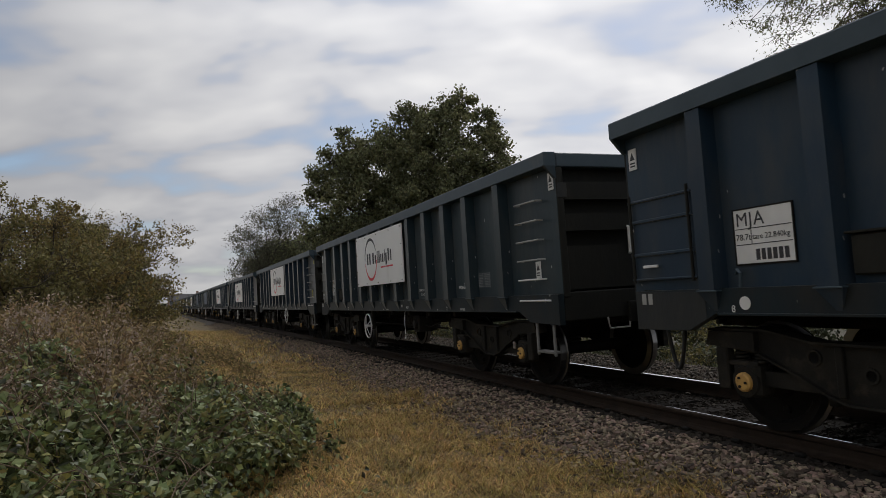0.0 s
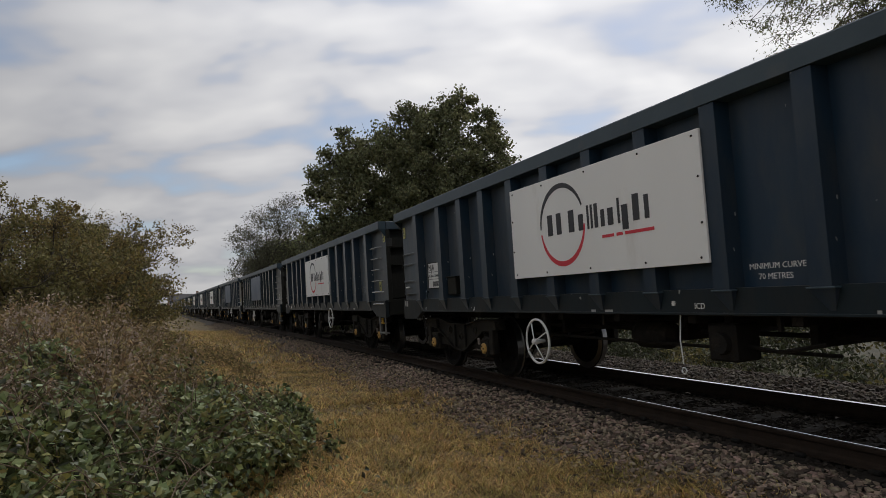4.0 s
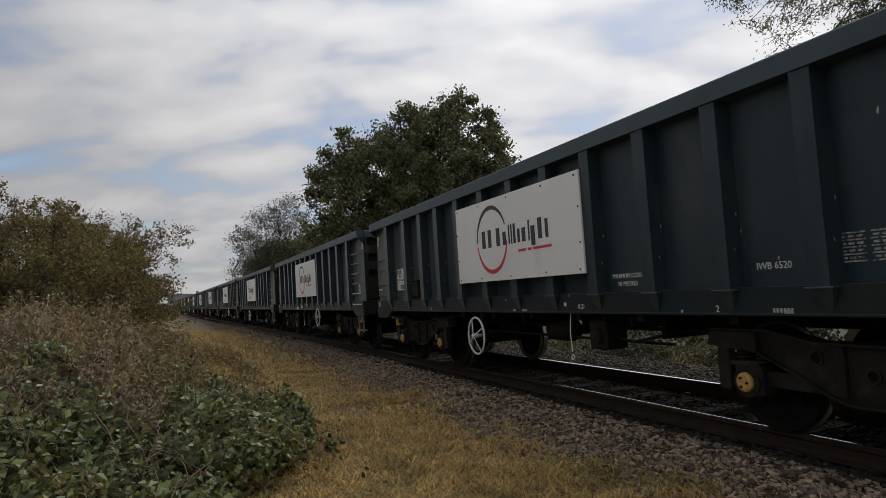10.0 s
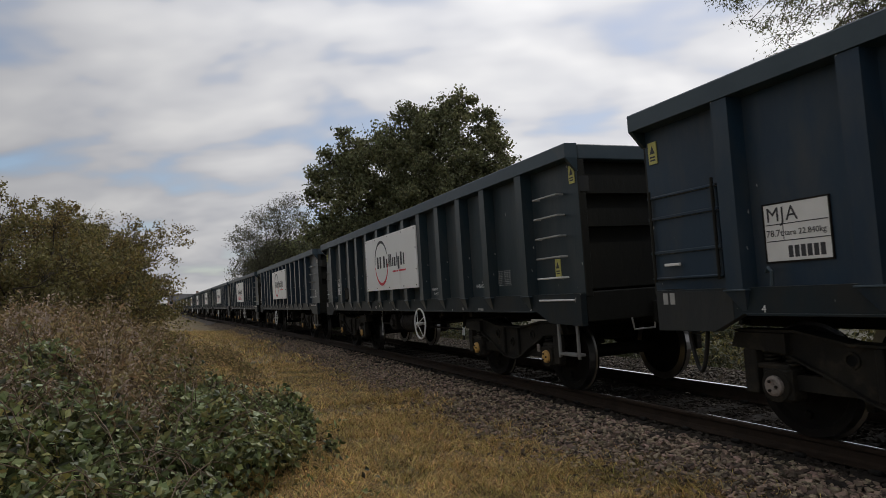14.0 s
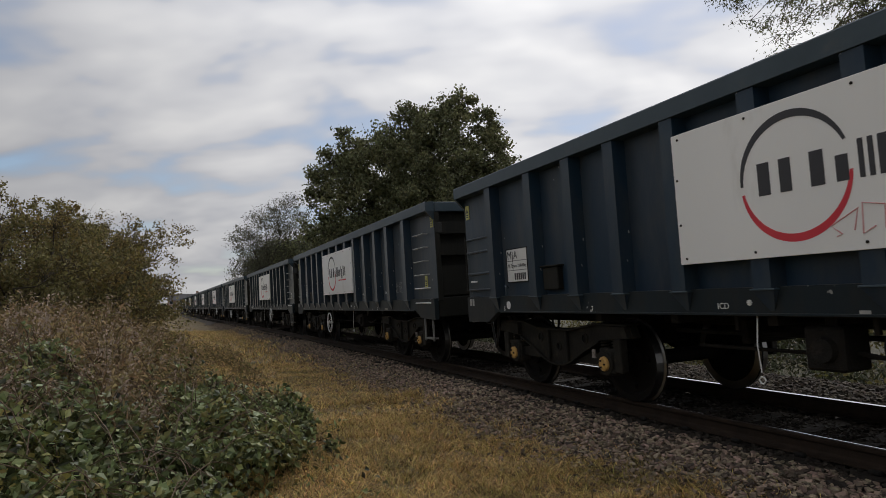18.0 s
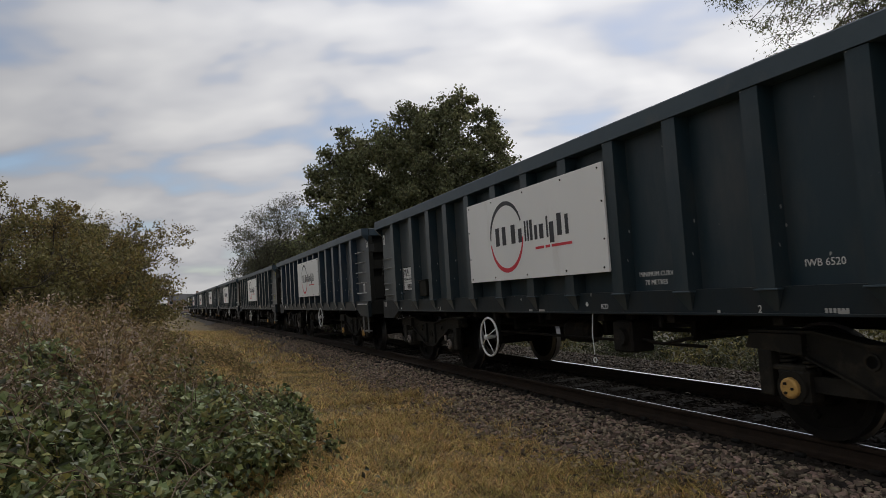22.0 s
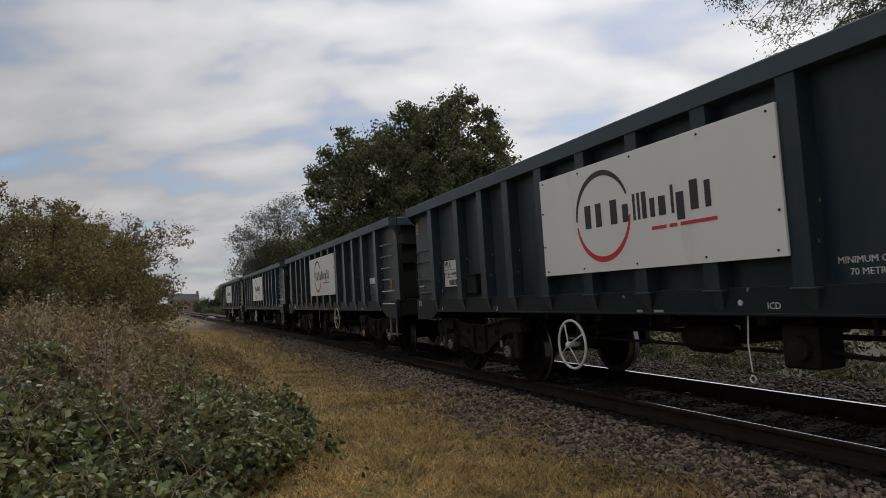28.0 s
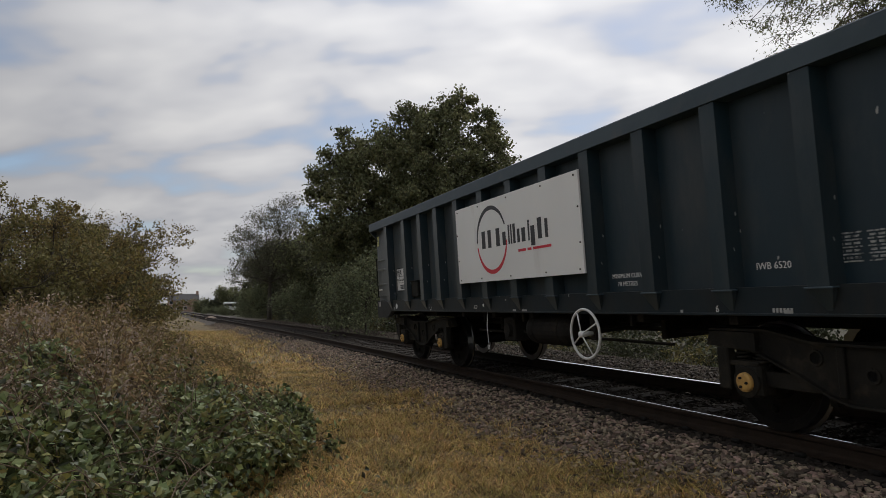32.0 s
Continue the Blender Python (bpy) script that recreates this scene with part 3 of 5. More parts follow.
def patch_parts(wagon):
    b = part("blue_plate", shared("patch", lambda: Mesh().box(4.97 - HALF, 8.48 - HALF, -1.412, -1.388, 1.50, 2.70, 0.003).data("blue_plate", PATCH)), wagon, "bright blue repainted plate without lettering")
    return b


def data_panel(wagon, k):
    rusty = k == 2
    x0, x1, z0, z1, y = 1.37 - HALF, 1.93 - HALF, 1.455, 1.90, -1.250
    p = part("data_panel", shared(f"panel{rusty}", lambda: Mesh().box(x0, x1, y, y + 0.012, z0, z1, 0.003).data("data_panel", TARNISH if rusty else WHITE)), wagon,
             "rust-stained data plate" if rusty else "white data plate with black lettering")
    for c, u in zip("MJA", (0.022, 0.152, 0.200)):
        part("plate_letter", lettering(f"plate{c}", c, 0.160, INK), p, at=pose(x0 + u, y - 0.002, z1 - 0.135))
    part("plate_line", shared("pl1", lambda: Mesh().box(x0 + 0.01, x1 - 0.01, y - 0.002, y, z1 - 0.162, z1 - 0.155, 0.0005).data("plate_line", INK)), p)
    part("plate_line", shared("pl2", lambda: Mesh().box(x0 + 0.01, x1 - 0.01, y - 0.002, y, z1 - 0.292, z1 - 0.285, 0.0005).data("plate_line", INK)), p)
    word("plate_word", lettering("load", "78.7t", 0.075, INK), p, at=pose(x0 + 0.012, y - 0.002, z1 - 0.252))
    word("plate_word", lettering("tare", "tare 22.840kg", 0.064, INK), p, at=pose(x0 + 0.178, y - 0.002, z1 - 0.25))
    part("plate_line", shared("pl3", lambda: Mesh().box(x0 + 0.166, x0 + 0.172, y - 0.002, y, z1 - 0.285, z1 - 0.162, 0.0005).data("plate_line", INK)), p)
    for i, (a, c, d, e) in enumerate(((x0 - 0.012, x1 + 0.012, z0 - 0.012, z0), (x0 - 0.012, x1 + 0.012, z1, z1 + 0.012), (x0 - 0.012, x0, z0, z1), (x1, x1 + 0.012, z0, z1))):
        part("plate_frame", shared(f"pf{i}", lambda: Mesh().box(a, c, y - 0.003, y + 0.012, d, e, 0.001).data("plate_frame", GRIME)), p)
    for i in range(6):
        part("plate_bar", shared(f"pn{i}", lambda: Mesh().box(x0 + 0.20 + i * 0.054, x0 + 0.24 + i * 0.054, y - 0.002, y, z0 + 0.025, z0 + 0.115, 0.0005).data("plate_bar", INK)), p)


def word(name, data, parent, label="", at=None):
    """Small stencilled writing, joined."""
    return tagged(part(name, data, parent, label, at), kind="stuff")


def side_marks(wagon, k):
    y = -1.242
    word("marking", lettering("mincurve", "MINIMUM CURVE", 0.068, WHITE), wagon, "white stencilled words", pose(8.615 - HALF, y, 1.405))
    word("marking", lettering("metres", "70 METRES", 0.068, WHITE), wagon, "white stencilled words", pose(8.70 - HALF, y, 1.322))
    word("marking", lettering("iwb", "IWB 6520", 0.080, WHITE), wagon, "white stencilled words", pose(10.50 - HALF, y, 1.40))

    def grid():
        m = Mesh()
        for cxx in (0, 0.24):
            for i in range(5):
                m.box(cxx, cxx + 0.20, y, y + 0.004, 0.05 * i, 0.05 * i + 0.011, 0.0005)
            for i in range(4):
                for j in range(3):
                    m.box(cxx + 0.015 + j * 0.062, cxx + 0.058 + j * 0.062, y, y + 0.004, 0.05 * i + 0.022, 0.05 * i + 0.038, 0.0005)
        return m.data("load_table", TABLE)
    part("load_table", shared("grid", grid), wagon, "white load table of small bars", pose((11.2 if k % 2 == 0 else 11.22) - HALF, 0, 1.41))
    ys = -1.334
    cable = 5.61 if k % 2 == 0 else 7.82
    word("marking", lettering("ICD", "ICD", 0.075, WHITE), wagon, "", pose(cable - 0.36 - HALF if k % 2 == 0 else cable + 0.24 - HALF, ys, 1.09))

    def star():
        m = Mesh()
        for i in range(4):
            a = i * math.pi / 4
            u, v = 0.024 * math.cos(a), 0.024 * math.sin(a)
            m.tube([(-u, 0, -v), (u, 0, v)], 0.007, 4)
        return m.data("star_mark", WHITE)
    part("star_mark", shared("star", star), wagon, "white painted star", pose(cable - 0.02 - HALF, ys, 1.14))
    for i, x in enumerate((3.4, 6.5, 6.75, 9.7, 10.8)):
        part("marking", shared(f"sm{i}", lambda: Mesh().box(0, 0.03 + 0.05 * (i % 3), ys - 0.001, ys + 0.002, 0, 0.026, 0.0005).data("marking", PALESTEEL)), wagon, "", pose(x - HALF, 0, 1.055))
    # every axle of a pair of wagons is numbered on the sill
    for n, x in zip("8765" if k % 2 == 0 else "4321", (1.345, 3.42, 10.12, 12.27)):
        part("marking", lettering(f"digit{n}", n, 0.085, WHITE), wagon, "white painted digit", pose(x - HALF, ys, 1.062))
    if k % 2 == 0:
        part("spot", shared("spot", lambda: Mesh().lathe([(0.055, -1.336), (0.055, -1.329)], "y", 16).data("spot", WHITE)), wagon, "white painted spot", pose(1.49 - HALF, 0, 1.137))
    for i in range(6):
        part("marking", shared("tinybar", lambda: Mesh().box(0, 0.021, ys - 0.001, ys + 0.002, 0, 0.034, 0.0004).data("marking", PALESTEEL)), wagon, "", pose(10.70 + 0.032 * i - HALF, 0, 1.062))
    # warning labels at the ladder end and the hatch end
    tag = ORANGE if k in (2, 3) else YELLOW if k in (20, 19, 16, 15, 13, 12, 10, 9, 5, 0, 18) else WHITE
    lab = shared(f"tag{tag.name}", lambda: Mesh().box(0, 0.115, -1.249, -1.238, 0, 0.215, 0.001).data("warning_label", tag))
    ink = shared("tagink", lambda: Mesh().prism([(0.02, 0.10), (0.095, 0.10), (0.0575, 0.18)], -1.251, -1.248, "y").box(0.02, 0.095, -1.251, -1.248, 0.03, 0.045, 0.0005).box(0.02, 0.095, -1.251, -1.248, 0.06, 0.075, 0.0005).data("label_print", INK))
    lead = 0.2 if k % 2 == 0 else 0.0
    for x, z in ((13.44 - lead, 2.55), (13.01 - lead, 1.475), (0.09, 2.49)):
        t = part("warning_label", lab, wagon, "", pose(x - HALF, 0, z))
        part("label_print", ink, t)


def steps(wagon, back):
    def rung(z, a):
        m = Mesh()
        m.tube([(12.69 - HALF, -1.235, z), (12.69 - HALF, -1.335, z), (a - HALF, -1.335, z), (a - HALF, -1.235, z)], 0.012, 6)
        return m.data("rung", WHITE if z < 1.5 else PALESTEEL)
    for i, z in enumerate((2.46, 2.21, 1.96, 1.71, 1.46)):
        part("rung", shared(f"rung{i}", lambda: rung(z, 13.24)), wagon, at=pose(-back, 0, 0))
    part("rung", shared("rung5", lambda: rung(1.19, 13.46)), wagon, "bright worn rung", pose(-back, 0, 0))

    def ladder():
        m = Mesh()
        for x in (13.02, 13.42):
            m.box(x - HALF - 0.02, x - HALF + 0.02, -1.31, -1.28, 0.50, 0.98, 0.006)
        m.box(13.02 - HALF, 13.42 - HALF, -1.32, -1.20, 0.53, 0.56, 0.005)
        return m.data("step", STEPGREY)
    part("step", shared("ladder", ladder), wagon, "grey hanging foot step", pose(-back, 0, 0))


def brake_gear(wagon, tank, yellow):
    spot = (8.20 - HALF, 0.81) if tank else (5.33 - HALF, 0.68)
    mtl = CREAM if yellow else WHITE
    part("handwheel", shared(f"hw{yellow}", lambda: wheel_mesh().data("handwheel", mtl, smooth=True)), wagon, "white spoked brake handwheel", pose(spot[0], -1.36, spot[1]))
    part("wheel_bracket", shared("hwb", lambda: Mesh().box(-0.05, 0.05, -1.26, -1.18, -0.08, 0.36, 0.01).tube([(0, -1.30, 0), (0, -0.5, 0.05)], 0.02, 6).data("wheel_bracket", GRIME)), wagon, "", pose(spot[0], 0, spot[1]))

    def air_tank():
        m = Mesh()
        m.lathe([(0.06, -0.56), (0.15, -0.53), (0.19, -0.46), (0.20, -0.40), (0.20, 0.40), (0.19, 0.46), (0.15, 0.53), (0.06, 0.56)], "x", 22)
        for x in (-0.3, 0.3):
            m.lathe([(0.206, x - 0.02), (0.206, x + 0.02)], "x", 22)
        return m.data("air_tank", GRIME, smooth=False)
    if tank:
        part("air_tank", shared("tank", air_tank), wagon, "black air reservoir", pose(7.06 - HALF, -1.02, 0.80))
    else:
        part("air_tank", shared("tank2", lambda: Mesh().lathe([(0.05, -0.30), (0.12, -0.27), (0.15, -0.2), (0.15, 0.2), (0.12, 0.27), (0.05, 0.30)], "x", 18).data("air_tank", GRIME)), wagon, "small black air reservoir", pose(6.9 - HALF, -0.80, 0.78))

    def pull():
        m = Mesh()
        m.tube([(0, -1.27, 1.06), (0.01, -1.29, 0.98), (0.0, -1.30, 0.80), (0.02, -1.30, 0.58)], 0.006, 5)
        m.tube([(0.02 + 0.03 * math.cos(a), -1.30, 0.52 + 0.03 * math.sin(a)) for a in (0, 1, 2, 3, 4, 5)], 0.007, 5, closed=True)
        return m.data("release_pull", WHITE)
    part("release_pull", shared("pull", pull), wagon, "white hanging release cable", pose(5.60 - HALF if tank else 7.81 - HALF, 0, 0))

    def valve():
        m = Mesh()
        m.box(-0.16, 0.16, -1.20, -0.9, 0.62, 0.95, 0.02)
        m.lathe([(0.09, -1.25), (0.10, -1.2)], "y", 12, (0.02, 0, 0.78))
        m.box(-0.05, 0.05, -1.1, -1.0, 0.9, 1.06, 0.01)
        m.tube([(0.16, -1.05, 0.75), (0.5, -1.08, 0.72), (0.9, -1.05, 0.80)], 0.018, 6)
        return m.data("brake_valve", GRIME)
    part("brake_valve", shared("valve", valve), wagon, "", pose((6.1 if tank else 8.2) - HALF, 0, 0))

    def rods():
        m = Mesh()
        m.tube([(-2.2, -0.95, 0.72), (2.3, -0.92, 0.70)], 0.018, 6)
        m.tube([(-1.6, -1.18, 1.03), (3.0, -1.18, 1.03)], 0.016, 6)
        for x in (-1.5, -0.3, 0.9, 2.0):
            m.box(x - 0.02, x + 0.02, -1.2, -1.16, 0.90, 1.06, 0.004)
        return m.data("brake_rod", GRIME)
    part("brake_rod", shared("rods", rods), wagon)


def make_wagon(k):
    tank, plain = k % 2 == 0, k in (16, 17)
    blue = k in (1, 6, 9, 10, 11, 13, 14, 16, 18, 19, 20, 22)
    paint = PAINTS[blue]
    face = "plain blue plates" if plain else "white name board"
    w = thing("box_wagon", f"dark navy steel box wagon with {face} on rails", "freight wagon", "wagons of the train")
    far = Matrix.Scale(-1, 4, (0, 1, 0))
    turned = Matrix.Rotation(math.pi, 4, "Z")
    short = 0.20 if tank else 0.0          # one wagon of each pair has a shorter leading end
    for s in (0, 1):
        m = turned if s else Matrix()
        mb = pose(-short, 0, 0) @ turned if s else Matrix()
        e = HALF if s else HALF - short
        part("side_panel", shared(f"side{tank}{blue}", lambda: side_mesh(short, paint)), w, at=mb)
        part("top_rail", shared(f"toprail{tank}", lambda: top_rail_mesh(2 * HALF - short)), w, "grey-worn top rail", mb @ pose(-short / 2, 0, 0))
        part("end_rail", shared("endrail", end_rail_mesh), w, "", m @ pose(e, 0, 0))
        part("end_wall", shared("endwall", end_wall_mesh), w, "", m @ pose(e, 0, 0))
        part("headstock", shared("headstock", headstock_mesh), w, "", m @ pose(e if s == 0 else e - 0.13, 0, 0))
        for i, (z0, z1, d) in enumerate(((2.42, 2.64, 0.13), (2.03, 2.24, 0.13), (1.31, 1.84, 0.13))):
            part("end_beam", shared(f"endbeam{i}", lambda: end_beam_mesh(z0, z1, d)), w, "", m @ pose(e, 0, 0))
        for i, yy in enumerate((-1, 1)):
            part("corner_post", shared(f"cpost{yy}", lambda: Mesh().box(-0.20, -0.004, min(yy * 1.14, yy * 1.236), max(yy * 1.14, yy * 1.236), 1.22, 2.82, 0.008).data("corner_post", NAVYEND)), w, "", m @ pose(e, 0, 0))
        part("side_sill", shared(f"sill{tank}", lambda: sill_mesh(short)), w, "", mb)
        for x in RIBS:
            part("rib", shared(f"rib{blue}", lambda: rib_mesh(paint)), w, "", m @ pose(x, 0, 0))
    part("corner_plate", shared("cornerplate", lambda: Mesh().prism([(0.142 - HALF, 0.888), (0.84 - HALF, 0.899), (1.06 - HALF, 1.0), (1.06 - HALF, 1.235), (0.142 - HALF, 1.255)], -1.3335, -1.3295, "y").data("corner_plate", DUSTY)), w, "dust-greyed plate over the sill's end")
    part("underframe", shared("under", underframe_mesh), w)
    door, bar = hatch_meshes(paint)
    h = part("hatch", shared(f"hatch{blue}", door), w, "closed side hatch with strap bars", pose(-HALF, 0, 0))
    for i, (z, q) in enumerate(((2.155, 0.018), (1.95, 0.022), (1.62, 0.022), (1.375, 0.016))):
        part("hatch_bar", shared(f"hbar{i}{blue}", bar(z, q)), h)
    for i, x in enumerate((0.10, 0.90)):
        part("hatch_rod", shared(f"hrod{i}{blue}", lambda: Mesh().tube([(x, -1.29, 1.34), (x, -1.29, 2.22)], 0.015, 6).data("hatch_rod", NAVYEND)), h)
    part("latch", shared("latch", lambda: Mesh().box(0.26, 0.46, -1.315, -1.290, 1.485, 1.512, 0.004).data("latch", WHITE)), h, "white-painted latch")
    part("document_box", shared("dbox", lambda: Mesh().box(2.42 - HALF, 2.76 - HALF, -1.32, -1.234, 1.32, 1.60, 0.012).box(2.39 - HALF, 2.79 - HALF, -1.34, -1.23, 1.605, 1.625, 0.005).data("document_box", NAVYEND)), w)
    part("hook", shared("hook", lambda: Mesh().tube([(1.36 - HALF, -1.26, 1.38), (1.44 - HALF, -1.335, 1.41), (1.48 - HALF, -1.345, 1.38), (1.47 - HALF, -1.345, 1.27)], 0.014, 6).data("hook", GREYRAIL)), w)
    if plain:
        patch_parts(w)
    else:
        board_parts(w, k)
    data_panel(w, k)
    side_marks(w, k)
    steps(w, short * 0.8)
    brake_gear(w, tank, k == 2)
    wheels = []
    for bx in BOGIES:
        ochre = k in (0, 9, 10, 11, 12) or k > 14 or (bx > 0 and k not in (4, 8))
        caps = shared(f"cap{ochre}", lambda: cap_mesh(AXLECAP if ochre else CAPGREY))
        b = part("bogie", shared("bogie", bolster_mesh), w, "grimy two-axle bogie", pose(bx, 0, 0))
        for m in (Matrix(), turned):
            part("side_frame", shared("sframe", frame_mesh), b, "", m)
            for a in AXLES:
                part("axlebox", shared("abox", axlebox_mesh), b, "", m @ pose(a, 0, 0.46))
                part("axle_cap", caps, b, "ochre axle end cap" if ochre else "greyish worn axle end cap", m @ pose(a, 0, 0.46))
                for s in (-0.10, 0.10):
                    part("spring", shared("spring", spring_mesh), b, "", m @ pose(a + s, -1.04, 0.60))
            for a, o in ((AXLES[0], -0.235), (AXLES[1], 0.235)):
                part("damper", shared("damper", lambda: Mesh().box(-0.065, 0.065, -1.160, -1.06, 0.375, 0.745, 0.012).data("damper", BOGIE)), b, "grimy damper strut", m @ pose(a + o, 0, 0))
            part("tab", shared("tab", lambda: Mesh().box(-0.03, 0.03, -1.165, -1.14, -0.05, 0.05, 0.006).data("tab", CAPGREY)), b, "pale worn tab", m @ pose(AXLES[1] - 0.20, 0, 0.56))
            if 14 <= k <= 18:
                part("bright_block", shared("blk", lambda: Mesh().box(-0.10, 0.12, -1.170, -1.08, 0.065, 0.10, 0.006).box(0.0, 0.11, -1.172, -1.08, 0.098, 0.20, 0.008).data("bright_block", AMBER)), b, "yellow-painted packing", m @ pose(1.30, 0, 0.66) if bx > 0 else m @ pose(-1.30, 0, 0.66) @ turned @ Matrix.Scale(-1, 4, (0, 1, 0)))
        for a in AXLES:
            wheels.append((part("wheelset", shared("wset", wheelset_mesh), b, "", pose(a, 0, 0.46)), bx + a))
    # drawbar and air hoses hang at the rear end, towards the next wagon
    part("drawbar", shared("drawbar", lambda: Mesh().lathe([(0.06, -1.40), (0.06, 0.12)], "x", 12).box(-1.35, -1.20, -0.14, 0.14, -0.12, 0.12, 0.02).data("drawbar", GRIME)), w, "", pose(-HALF, 0, 0.98))

    def hose(y, x, drop):
        return Mesh().tube([(x + 0.125 * math.cos(t), y + 0.02 * math.sin(2 * t), 0.90 + (drop * math.sin(t) if t > math.pi else 0.05 * math.sin(t))) for t in np.linspace(math.pi * 0.9, math.pi * 2.1, 17)], 0.021, 7).data("air_hose", RUBBER, smooth=True)
    part("air_hose", shared("hose1", lambda: hose(-0.90, 0.19, 0.44)), w, "black air hose hanging in a loop", pose(-HALF, 0, 0))
    part("air_hose", shared("hose2", lambda: hose(0.30, 0.05, 0.38)), w, "black air hose hanging in a loop", pose(-HALF, 0, 0))
    part("hose_bracket", shared("hbracket", lambda: Mesh().tube([(0, -0.62, 0.94), (0.01, -0.60, 0.80), (0.01, -0.30, 0.80), (0, -0.28, 0.94)], 0.011, 6).data("hose_bracket", PALESTEEL)), w, "pale bent bracket under the end", pose(HALF - short - 0.02, 0, 0))
    part("cable", shared("cable", lambda: Mesh().tube([(0.02 - 0.40 * i / 8, -1.1, 0.95 - 0.10 * math.sin(math.pi * i / 8)) for i in range(9)], 0.008, 5).data("cable", GREYRAIL)), w, "", pose(0.56 - HALF, 0, -0.01))
    for i in range(2):
        part("marking", shared(f"gm{i}", lambda: Mesh().box(0.235 + i * 0.09, 0.295 + i * 0.09, -1.3365, -1.3330, 1.13, 1.235, 0.0005).data("marking", PALESTEEL)), w, "worn white stencil bar", pose(-HALF, 0, 0))
    if k % 2:
        part("end_handle", shared("ehandle", lambda: Mesh().tube([(0.0, -0.2, 1.72), (0.05, -0.2, 1.74), (0.05, -0.2, 2.06), (0.0, -0.2, 2.08)], 0.022, 6).data("end_handle", WHITE)), w, "white grab handle on the end wall", pose(HALF - 0.06, 0, 0))
    part("end_tab", shared("endtab", lambda: Mesh().box(-0.006, 0.006, -1.235, -1.10, 2.44, 2.62, 0.003).data("end_tab", DUSTY)), w, "dusty plate on the corner post", pose(HALF - short, 0, 0))
    if k == 5:
        def load():
            rnd, m = random.Random(8), Mesh()
            for _ in range(150):
                x, yy = rnd.uniform(-0.6, 1.5), rnd.uniform(-1.15, 0.9)
                z = 2.98 + 0.06 * math.exp(-((x - 0.5) / 0.7) ** 2) - 0.03 * abs(yy + 0.9) + rnd.uniform(-0.04, 0.03)
                a, b, c = (rnd.uniform(0.04, 0.11) for _ in range(3))
                m.prism([(x - a, z - c * 0.6), (x + a * 0.7, z - c), (x + a, z + c * 0.3), (x + a * 0.1, z + c), (x - a * 0.8, z + c * 0.5)], yy - b, yy + b, "y")
            m.box(-6.5, 6.3, -1.2, 1.2, 1.12, 2.6, 0.1)
            return m.data("load", DARKSTONE)
        tagged(part("load", shared("load", load), w, "dark stone rubble heaped above the rail"), kind="stuff")
    if k == 14:
        def blotch(x, z, w, h, y, seed, material):
            rnd = random.Random(seed)
            ring = []
            for i in range(14):
                t = i * math.tau / 14
                c, q = math.cos(t), math.sin(t)
                f = 1 / max(abs(c), abs(q)) ** 0.75
                ring.append((x - HALF + c * f * w / 2 * rnd.uniform(0.86, 1.06), z + q * f * h / 2 * rnd.uniform(0.86, 1.06)))
            return Mesh().prism(ring, y, y + 0.004, "y").data("paint_blotch", material)
        for i, (x, z, bw, h, y, m) in enumerate(((5.42, 1.285, 0.24, 0.11, -1.242, WHITE), (5.45, 1.160, 0.19, 0.13, -1.3345, WHITE), (4.62, 1.096, 0.32, 0.10, -1.3345, WHITE), (3.41, 1.195, 0.07, 0.08, -1.3345, WHITE), (2.94, 1.185, 0.14, 0.07, -1.3345, WHITE), (6.30, 1.205, 0.16, 0.06, -1.3345, YELLOW))):
            part("paint_blotch", shared(f"blotch{i}", lambda: blotch(x, z, bw, h, y, i, m)), w, "yellow paint blotch on the sill" if m is YELLOW else "white paint blotch on the sill")
    if k in (2, 3):
        part("fixed_plate", shared("fplate", lambda: Mesh().box(11.25 - HALF, 11.75 - HALF, -1.247, -1.238, 1.66, 1.80, 0.002).data("fixed_plate", BOARD)), w, "small white plate")
    if k == 5:
        p = part("notice_plate", shared("notice", lambda: Mesh().box(8.69 - HALF, 9.20 - HALF, -1.337, -1.329, 1.08, 1.225, 0.002).data("notice_plate", NOTICE)), w, "stained cream notice plate on the sill")
        for i, (u0, u1, z) in enumerate(((8.71, 8.79, 1.11), (8.83, 9.15, 1.18), (8.83, 9.08, 1.14), (8.83, 9.12, 1.105))):
            part("notice_bar", shared(f"nob{i}", lambda: Mesh().box(u0 - HALF, u1 - HALF, -1.339, -1.3365, z, z + 0.016, 0.0005).data("notice_bar", BOGIE)), p)
    return w, wheels


TRAIN = [make_wagon(k) for k in range(23)]

# how far the last wagon's rear end has come, second by second
REAR = np.polynomial.polynomial.Polynomial((-329.89081, 9.2273436, 0.02122491, -5.3314753e-05))


# the train surges a little: seconds, and metres ahead of the even run
SURGE = ((0, 0), (6, 0.02), (10, 0.05), (11, 0.0), (12, -0.01), (14, -0.08), (17, 0.15), (18, 0.13), (19, 0.06), (20, 0.05), (22, 0.02), (23, -0.03), (24, 0), (28, -0.01), (29, -0.045), (30, -0.08), (31, 0.02), (32, 0))


